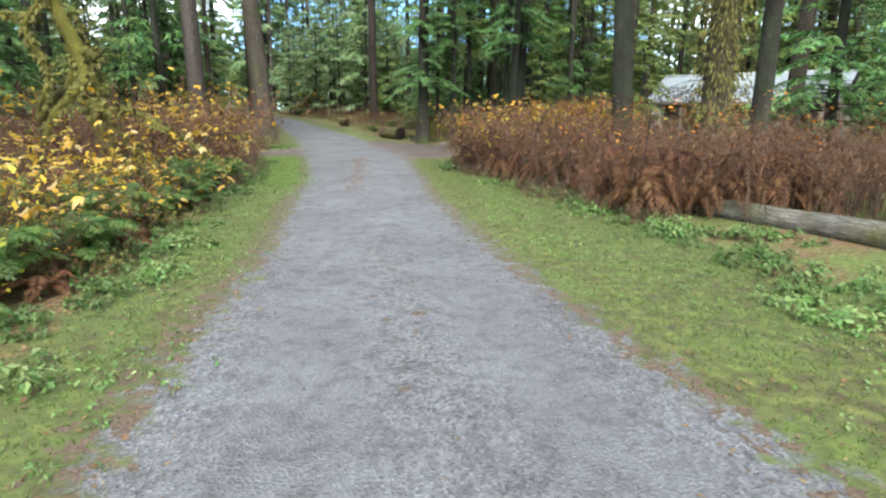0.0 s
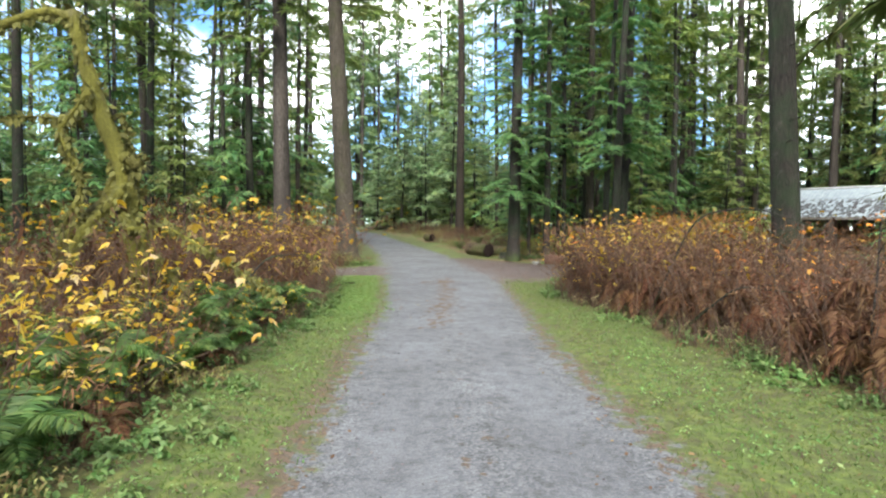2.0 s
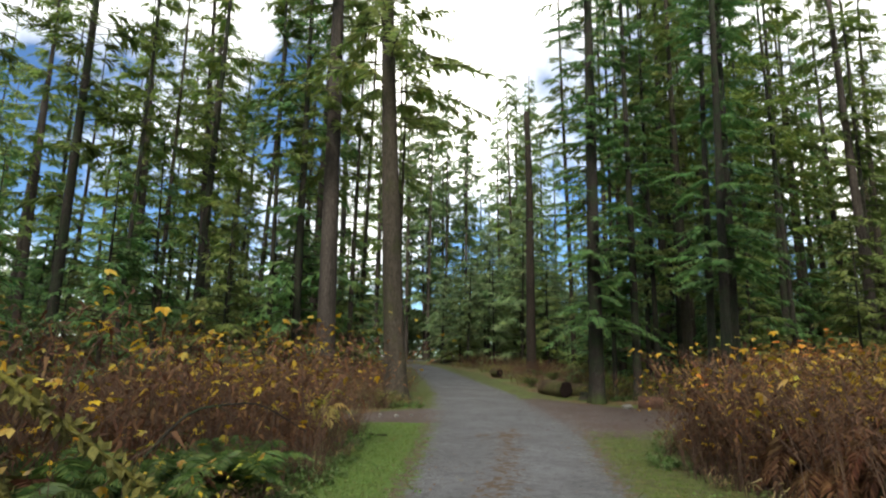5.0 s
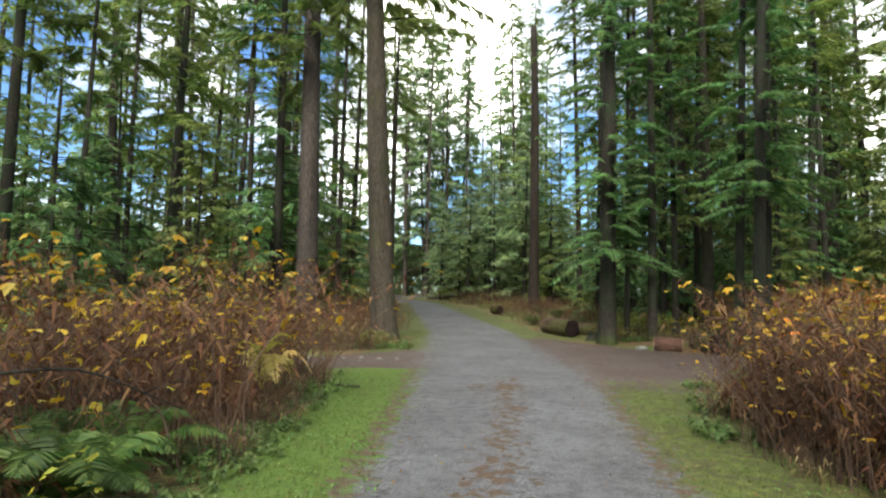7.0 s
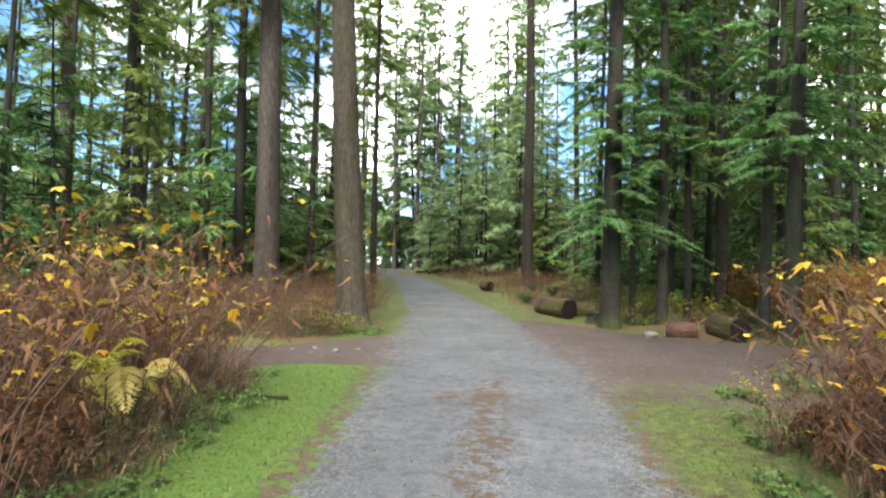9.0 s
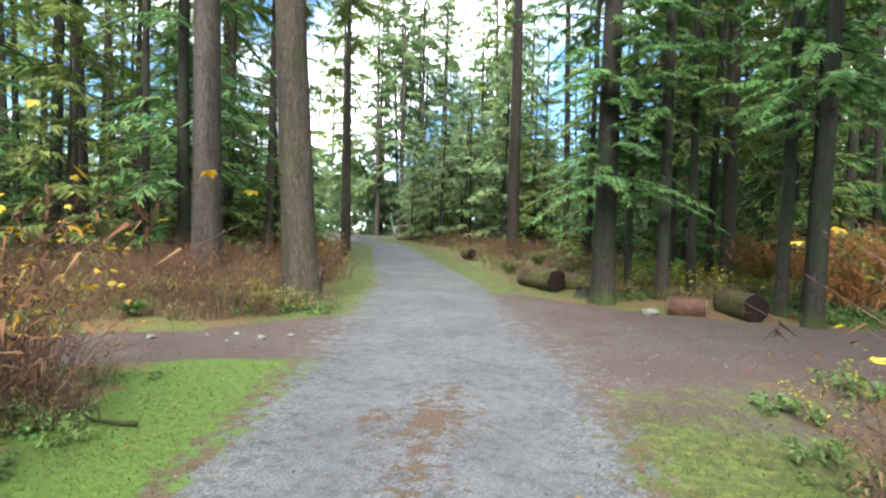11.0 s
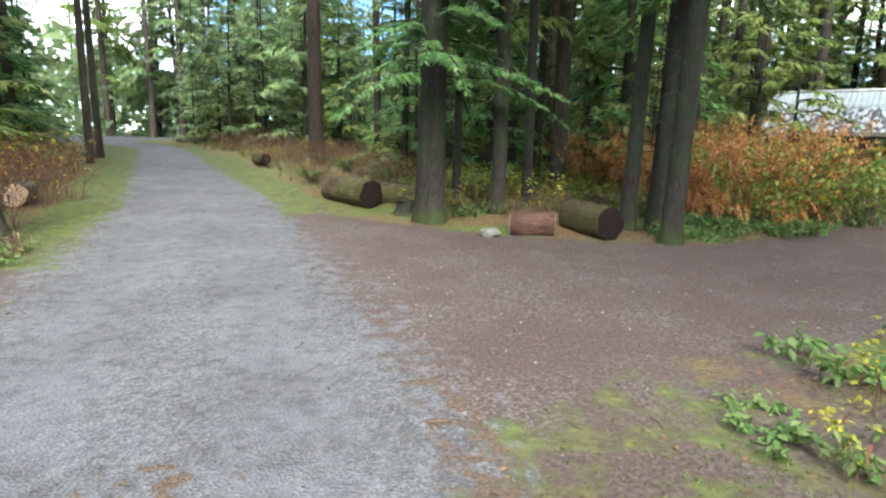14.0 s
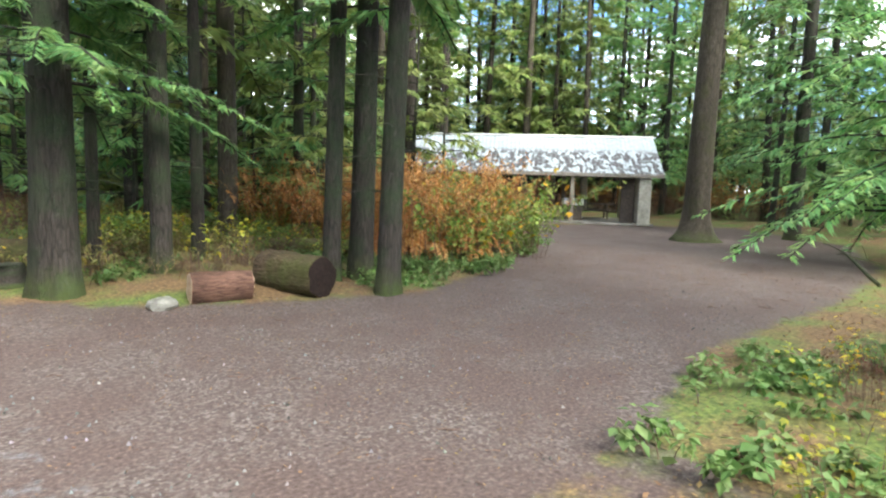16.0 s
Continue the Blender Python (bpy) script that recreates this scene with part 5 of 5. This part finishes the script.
for k, x, y, q in ((BRACKY[0], -3.75, 6.5, 0.5), (BRACKY[1], -3.6, 5.2, 0.45), (YEL, -3.4, 4.2, 0.7), (BRACKY[0], -4.1, 7.6, 0.6), (YEL, -3.75, 7.5, 0.6), (BRACKY[1], -4.35, 8.6, 0.65), (FERN_O, -3.5, 6.6, 0.6), (FERN_O, -3.3, 4.9, 0.5), (AMB, -4.2, 9.8, 0.7), (FERN_O, -4.0, 8.8, 0.6), (LOW, -3.5, 5.5, 0.45), (LOW, -3.8, 7.9, 0.5), (AMB, -4.6, 8.3, 1.05), (AMB, -4.3, 6.3, 0.95), (YEL, -4.4, 11.2, 0.8)):
    pl.put(k, x, y, q)
pl.put(FERN[0], -5.0, 12.9, 1.0)
pl.put(FERN[1], -4.9, 11.2, 1.1)
pl.put(BRIGHT, -5.45, 15.6, 1.0, 1.35, 0.25)
pl.put(YFERN, -5.15, 15.1, 1.0, 1.0, 0.75)
fill([TWIG], 18, (-9, -3, 5, 19.0), 0.8, lambda x, y: left_of(x, y, 0.7, 4.0), 0.55, 0.9, 1.0, [])
fill([REED], 30, (-8, -3, 10, 19.2), 0.45, lambda x, y: left_of(x, y, 0.0, 0.8), 0.5, 1.0, 1.0, [])
fill([GRN], 5, (-7, -3, 2.5, 10), 0.8, lambda x, y: left_of(x, y, 1.2, 3.0), 0.45, 0.65, 1.0, [])
# beyond the side trail, round the two firs
t3 = []
for k, x, y, q in ((TWIG, -8.4, 24.9, 0.6), (LOW, -8.2, 24.6, 0.8), (LOW, -8.9, 24.3, 0.9), (TWIG, -9.2, 25.4, 0.7), (BRACK[0], -9.0, 26.2, 0.75), (LOW, -7.5, 24.6, 0.55), (REED, -7.9, 24.4, 1.0), (LOW, -9.9, 24.0, 0.9), (TWIG, -10.4, 25.2, 0.7), (BRACK[1], -10.9, 25.6, 0.8), (TWIG, -11.8, 25.9, 0.75), (REED, -8.6, 23.7, 1.0), (LOW, -10.6, 23.4, 0.8), (BRACK[2], -8.6, 27.0, 0.8), (FERN[0], -8.5, 24.2, 0.55)):
    pl.put(k, x, y, q)
fill([TWIG, LOW], 18, (-16, -7.4, 22, 30), 0.9, lambda x, y: left_of(x, y, 0.3, 7), 0.5, 0.85, 1.0, [])
fill([REED, HERB], 34, (-14, -6.6, 20, 26), 0.4, lambda x, y: -1.5 < inside(TRAIL_L, x, y) < -0.15 and left_of(x, y, -0.8, 8), 0.5, 0.9, 1.0, [])
fill([LOW, BRACK[2], BRACK[0]], 50, (-18, -7, 21.5, 31), 0.8, lambda x, y: left_of(x, y, 0.2, 9), 0.7, 1.0, spots=t3)
fill(FERN, 6, (-12, -7, 22, 28), 1.0, lambda x, y: left_of(x, y, 0.3, 4), 0.5, 0.7, spots=t3)
fill([BRACK[1]], 26, (-24, -9, 20, 44), 1.1, lambda x, y: left_of(x, y, 1.5, 11), 0.7, 1.0, spots=t3)
fill([BRACKY[0], BRACK[2]], 8, (-14, -9, 28, 36), 1.0, lambda x, y: left_of(x, y, 0.8, 3), 0.7, 1.0, spots=t3)
# far side of the road past the junction
t4 = []
fill([LOW, BRACK[0], BRACK[1]], 34, (-13, -1, 31, 50), 0.9, lambda x, y: right_of(x, y, 0.6, 5), 0.55, 0.85, spots=t4)
fill(FERN, 8, (-10, -2, 31, 44), 1.0, lambda x, y: right_of(x, y, 0.5, 3), 0.6, 0.9, spots=t4)
fill([LOW], 40, (-4, 12, 29, 44), 1.0, lambda x, y: inside(TRAIL_R, x, y) < -0.9 and right_of(x, y, 1.5, 20), 0.6, 0.95, spots=t4)
# orange and green bushes between the trees and the shelter
t5 = []
inb = lambda x, y: inside(TRAIL_R, x, y) < -0.75 and np.hypot(x - 19.8, y - 39.5) > 7.5
fill([ORA], 14, (3.6, 8.6, 28.8, 35), 0.9, inb, 0.9, 1.2, spots=t5)
fill([GRN], 9, (5.5, 8.4, 27.5, 31.5), 0.8, lambda x, y: inb(x, y) and inside(TRAIL_R, x, y) > -2.4, 0.9, 1.15, spots=t5)
fill([BRACK[0]], 8, (4, 12, 28, 36), 0.9, inb, 0.8, 1.0, spots=t5)
fill([HERB], 26, (3.2, 10.5, 26.8, 31), 0.5, lambda x, y: -1.5 < inside(TRAIL_R, x, y) < -0.2, 0.7, 1.2, spots=[])
fill([YEL], 14, (-1.0, 5, 28.8, 34), 0.7, lambda x, y: inside(TRAIL_R, x, y) < -0.8, 0.7, 1.2, spots=[])
fill([HERB, HERB, REED], 46, (-1.8, 5, 28.3, 34), 0.5, lambda x, y: inside(TRAIL_R, x, y) < -0.5, 0.7, 1.1, spots=[])
for k, x, y, q in ((GRN, 8.1, 29.7, 1.15), (GRN, 7.3, 29.2, 1.1), (GRN, 6.4, 28.7, 0.75), (GRN, 5.4, 28.2, 0.6), (ORA, 6.2, 29.2, 1.1), (ORA, 5.0, 28.9, 1.0), (ORA, 6.9, 30.4, 1.25), (ORA, 7.9, 31.2, 1.3), (ORA, 5.6, 30.6, 1.2), (ORA, 4.6, 31.5, 1.1)):
    pl.put(k, x, y, q, q * 1.12)
for x, y, q in ((6.0, 28.6, 1.0), (6.9, 29.3, 1.1), (5.1, 28.7, 0.9), (7.6, 30.2, 1.15), (5.8, 29.8, 1.2), (4.6, 29.6, 1.0), (6.6, 30.9, 1.25), (4.9, 31.0, 1.1), (7.4, 31.9, 1.2), (4.2, 32.4, 1.0)):
    pl.put(ORAF, x, y, q, q * 1.25)
fill([GRN, LOW], 22, (-1.2, 4.2, 29.8, 33.5), 0.8, lambda x, y: inside(TRAIL_R, x, y) < -1.0 and right_of(x, y, 1.0, 20), 0.4, 0.6, spots=[])
fill([BRACK[1], LOW], 30, (-26, -12, 9, 26), 1.3, lambda x, y: inside(TRAIL_L, x, y) < -0.8, 0.7, 1.0, spots=[])
# brown hedge behind the shelter
fill([BRACK[0], ORA], 50, (14, 44, 30, 58), 1.2, lambda x, y: 8.6 < np.hypot(x - 19.8, y - 39.5) < 17 and (x - 19.8) * 0.7 + (y - 39.5) * 0.7 > 2, 1.0, 1.5, spots=[])
fill([BRACK[1], LOW], 16, (9, 30, 14, 22.3), 1.2, lambda x, y: inside(TRAIL_R, x, y) < -0.8, 0.7, 1.0, spots=[])
# low plants at the trail mouth
fill([HERB], 30, (-0.4, 6, 15.5, 21.8), 0.4, lambda x, y: inside(TRAIL_R, x, y) < -0.25 and x > edges_at(y)[3] - 0.35 + max(0, (20.3 - y)) * 0.05, 0.6, 1.0, spots=[])
fill([HERB], 24, (-7, -3.5, 10, 19.6), 0.5, lambda x, y: left_of(x, y, -0.15, 0.7), 0.5, 0.8, spots=[])
fill([HERB], 24, (1, 5.5, 3, 14), 0.5, lambda x, y: right_of(x, y, -0.3, 0.8), 0.5, 0.8, spots=[])
fill([HERB], 14, (-4, -2, 1, 9), 0.45, lambda x, y: left_of(x, y, -0.3, 0.3), 0.5, 0.8, spots=[])
CLOVER = shrub("verge_weeds", "small ragged patch of low green weeds", "plant", "verge weeds", 0.09, 0.9, 14, 200, M_HERB, 151, (0.02, 0.05), 0.3)
fill([CLOVER], 80, (-4.2, -1.5, 1.2, 15), 0.32, lambda x, y: edges_at(y)[2] - 0.2 < x < edges_at(y)[0] - 0.25, 0.5, 1.1, spots=[])
fill([CLOVER], 90, (0.5, 4.2, 2.5, 18), 0.35, lambda x, y: edges_at(y)[1] + 0.7 < x < edges_at(y)[3] + 0.4 and inside(TRAIL_R, x, y) < -0.3, 0.5, 1.1, spots=[])
for x, y, s in ((1.35, 20.3, 0.6), (2.0, 20.3, 0.45), (2.6, 20.5, 0.45), (0.6, 19.6, 0.5), (3.4, 21.0, 0.5)):
    pl.put(YEL, x, y, s)
fill([BRACKY[1], BRACK[2], FERN[0]], 10, (2.6, 8, 19.0, 21.3), 0.75, lambda x, y: inside(TRAIL_R, x, y) < -0.7, 0.35, 0.5, spots=[])


# ---- dead branches ----
def dead_branch(pts, r, label, seed):
    g2 = np.random.default_rng(seed)
    ob = thing("dead_branch", pose(*pts[0]), label, "branch")
    p = np.asarray(pts, float) - np.asarray(pts[0], float)
    u, t = np.linspace(0, 1, len(p)), np.linspace(0, 1, 16)
    q = np.stack([np.interp(t, u, p[:, k]) for k in range(3)], -1)
    q[1:-1] += g2.normal(0, 0.012, (14, 3))
    for _ in range(2):
        q[1:-1] = (q[:-2] + 2 * q[1:-1] + q[2:]) / 4
    B = Build()
    B.tube(q, r * (1 - 0.75 * t), 7, True, 0.1)
    part("limb", B.mesh("limb", M_BARK_DARK), ob)
    for k in (4, 7, 9, 11, 13):
        T = Build()
        w = unit(g2.normal(0, 1, 3) + np.array([0, 0, 0.3]))
        l = g2.uniform(0.15, 0.45)
        T.tube([q[k], q[k] + w * l * 0.5, q[k] + w * l + np.array([0, 0, -0.04])], r * 0.3 * np.array([1, 0.7, 0.3]), 4, False)
        part("twig", T.mesh("twig", M_BARK_DARK), ob)


def gz(x, y, z):
    return (x, y, ground_z(x, y) + z)


dead_branch([gz(1.7, 13.0, 0.3), gz(2.2, 12.6, 1.75), gz(2.9, 12.0, 1.85), gz(3.7, 11.3, 1.5)], 0.02, "bare dead branch arching over the brown thicket", 1)
dead_branch([gz(1.9, 11.6, 0.2), gz(2.4, 11.2, 0.8), gz(3.2, 10.6, 0.75)], 0.02, "broken dead branch caught in the brown thicket", 2)
dead_branch([gz(3.1, 9.4, 0.1), gz(3.2, 9.5, 1.0), gz(3.3, 9.6, 1.7)], 0.018, "upright bare dead stem in the thicket", 3)
dead_branch([gz(-5.0, 17.75, 0.03), gz(-5.35, 17.7, 0.04), gz(-5.8, 17.9, 0.03)], 0.025, "short dark fallen branch lying on the grass", 4)
dead_branch([gz(8.2, 22.0, 0.3), gz(9.2, 22.8, 0.75), gz(10.6, 23.2, 0.55), gz(12, 23.0, 0.3)], 0.03, "drooping dead bough at the trail edge", 6)
dead_branch([gz(-4.6, 10.2, 0.2), gz(-4.2, 10.8, 1.1), gz(-3.9, 11.4, 1.15), gz(-3.7, 12.0, 0.8)], 0.016, "thin mossy stem arching over the ferns", 7)


# ---- loose cover: grass, gravel, fallen leaves, twigs ----
def spread(n, box, weight):
    x, y = g.uniform(box[0], box[1], n), g.uniform(box[2], box[3], n)
    keep = g.uniform(0, 1, n) < weight(x, y)
    return x[keep], y[keep]


def heights(x, y):
    return swell(x, y) + hump(x, y)


def grass_cover():
    def w(x, y):
        l, r, vl, vr = edges_at(y)
        d = np.maximum(np.minimum(l - x, x - vl), np.minimum(x - r, vr - x))
        return np.clip(d / 0.5 + 0.25, 0, 1) * np.clip(-inside(TRAIL_R, x, y) / 0.8, 0, 1) * np.clip(-inside(TRAIL_L, x, y) / 0.5, 0, 1) * np.clip(1.4 - y / 30, 0.15, 1)
    x, y = spread(330000, (-9, 4.5, 1, 30), w)
    n = len(x)
    way = unit(np.stack([g.normal(0, 0.7, n), g.normal(0, 0.7, n), np.full(n, 0.8)], -1))
    l = g.uniform(0.02, 0.05, n)
    B = Build()
    base = np.stack([x, y, heights(x, y)], -1)
    side = unit(np.cross(way, g.normal(0, 1, (n, 3))))
    v = np.stack([base - side * 0.004, base + side * 0.004, base + way * l[:, None]], 1).reshape(-1, 3)
    B.add(v, np.arange(n * 3).reshape(-1, 3).tolist())
    tagged(new("verge_grass", B.mesh("verge_grass", M_GRASS, False)), "short bright green mossy grass on the road verges", "grass", kind="stuff")


grass_cover()


def gravel_cover():
    def w(x, y):
        l, r, vl, vr = edges_at(y)
        road = np.clip(np.minimum(x - l, r - x) / 0.3 + 0.3, 0, 1)
        wheel = np.exp(-((np.abs(x - (l + r) / 2) - (r - l) / 4) / 0.4) ** 2)
        tr = np.clip(inside(TRAIL_R, x, y) + 0.4, 0, 1) * 0.5
        return np.maximum(road * (1 - 0.75 * wheel), tr) * np.clip(1.2 - y / 34, 0.1, 1)
    x, y = spread(60000, (-8, 10, 1.2, 29), w)
    n = len(x)
    r = 0.005 + 0.012 * g.uniform(0, 1, n) ** 3
    z = heights(x, y)
    a = g.uniform(0, 6.28, n)
    ring = np.stack([np.stack([x + r * np.cos(a + q * 2.094) * g.uniform(0.7, 1.4, n), y + r * np.sin(a + q * 2.094) * g.uniform(0.7, 1.4, n), z - 0.004 + 0.3 * r], -1) for q in range(3)], 1)
    top = np.stack([x + g.normal(0, 0.3, n) * r, y + g.normal(0, 0.3, n) * r, z + r * g.uniform(0.7, 1.2, n) + 0.006], -1)
    v = np.concatenate([ring, top[:, None]], 1).reshape(-1, 3)
    k = np.arange(n)[:, None] * 4
    f = np.concatenate([k + np.array([0, 1, 3]), k + np.array([1, 2, 3]), k + np.array([2, 0, 3])])
    tagged(new("loose_gravel", mesh_of("loose_gravel", v, f, M_STONE_VAR, None, False)), "loose grey gravel scattered over the road", "gravel", kind="stuff")


gravel_cover()


def leaf_cover():
    def blob(x, y, cx, cy, rx, ry):
        return np.clip(1.2 - np.hypot((x - cx) / rx, (y - cy) / ry), 0, 1)
    def w(x, y):
        l, r, vl, vr = edges_at(y)
        e = np.exp(-((x - l) / 0.3) ** 2) * 0.3 + np.exp(-((x - r) / 0.35) ** 2) * 0.16
        off = np.clip(np.maximum(vl + 0.3 - x, x - vr + 0.3), 0, 1) * 0.8 + 0.10 * ((x < l) | (x > r))
        m = (blob(x, y, -2.72, 18.6, 0.7, 1.6) + blob(x, y, -2.1, 14.4, 0.55, 2.0) * 0.8) * (0.25 + 0.75 * (np.sin(9 * x + 4 * np.sin(5 * y)) * np.sin(8 * y + 3 * x) > 0))
        tr = np.clip(inside(TRAIL_R, x, y) + 0.3, 0, 1) * 0.07 + np.clip(inside(TRAIL_L, x, y) + 0.3, 0, 1) * 0.15
        return np.clip(e + off + m + tr + 0.012, 0, 1)
    x, y = spread(90000, (-10, 12, 1, 31), w)
    n = len(x)
    base = np.stack([x, y, heights(x, y) + 0.012], -1)
    a = g.uniform(0, 6.28, n)
    way = unit(np.stack([np.cos(a), np.sin(a), g.normal(0.1, 0.25, n)], -1))
    l = g.uniform(0.018, 0.055, n) * np.where(inside(TRAIL_R, x, y) > 0, 0.55, 1)
    B = Build()
    B.kites(base, way, unit(np.cross(way, np.array([0, 0, 1.0])) + g.normal(0, 0.25, (n, 3))), l, l * 0.6)
    tagged(new("fallen_leaves", B.mesh("fallen_leaves", M_DEADLEAF, False)), "brown and yellow fallen leaves on road edge and trails", "leaves", kind="stuff")
    T = Build()
    x, y = spread(900, (-4, 12, 19, 30), lambda x, y: np.clip(inside(TRAIL_R, x, y) + 0.6, 0, 0.7))
    for px, py in zip(x, y):
        a, l = g.uniform(0, 6.28), g.uniform(0.05, 0.17)
        z = ground_z(px, py) + 0.012
        T.tube([(px, py, z), (px + l * 0.5 * np.cos(a), py + l * 0.5 * np.sin(a), z + 0.006), (px + l * np.cos(a + 0.2), py + l * np.sin(a + 0.2), z)], 0.0035, 4, False)
    tagged(new("fallen_twigs", T.mesh("fallen_twigs", M_STEM)), "thin fallen twigs strewn over the brown trail", "twigs", kind="stuff")


leaf_cover()
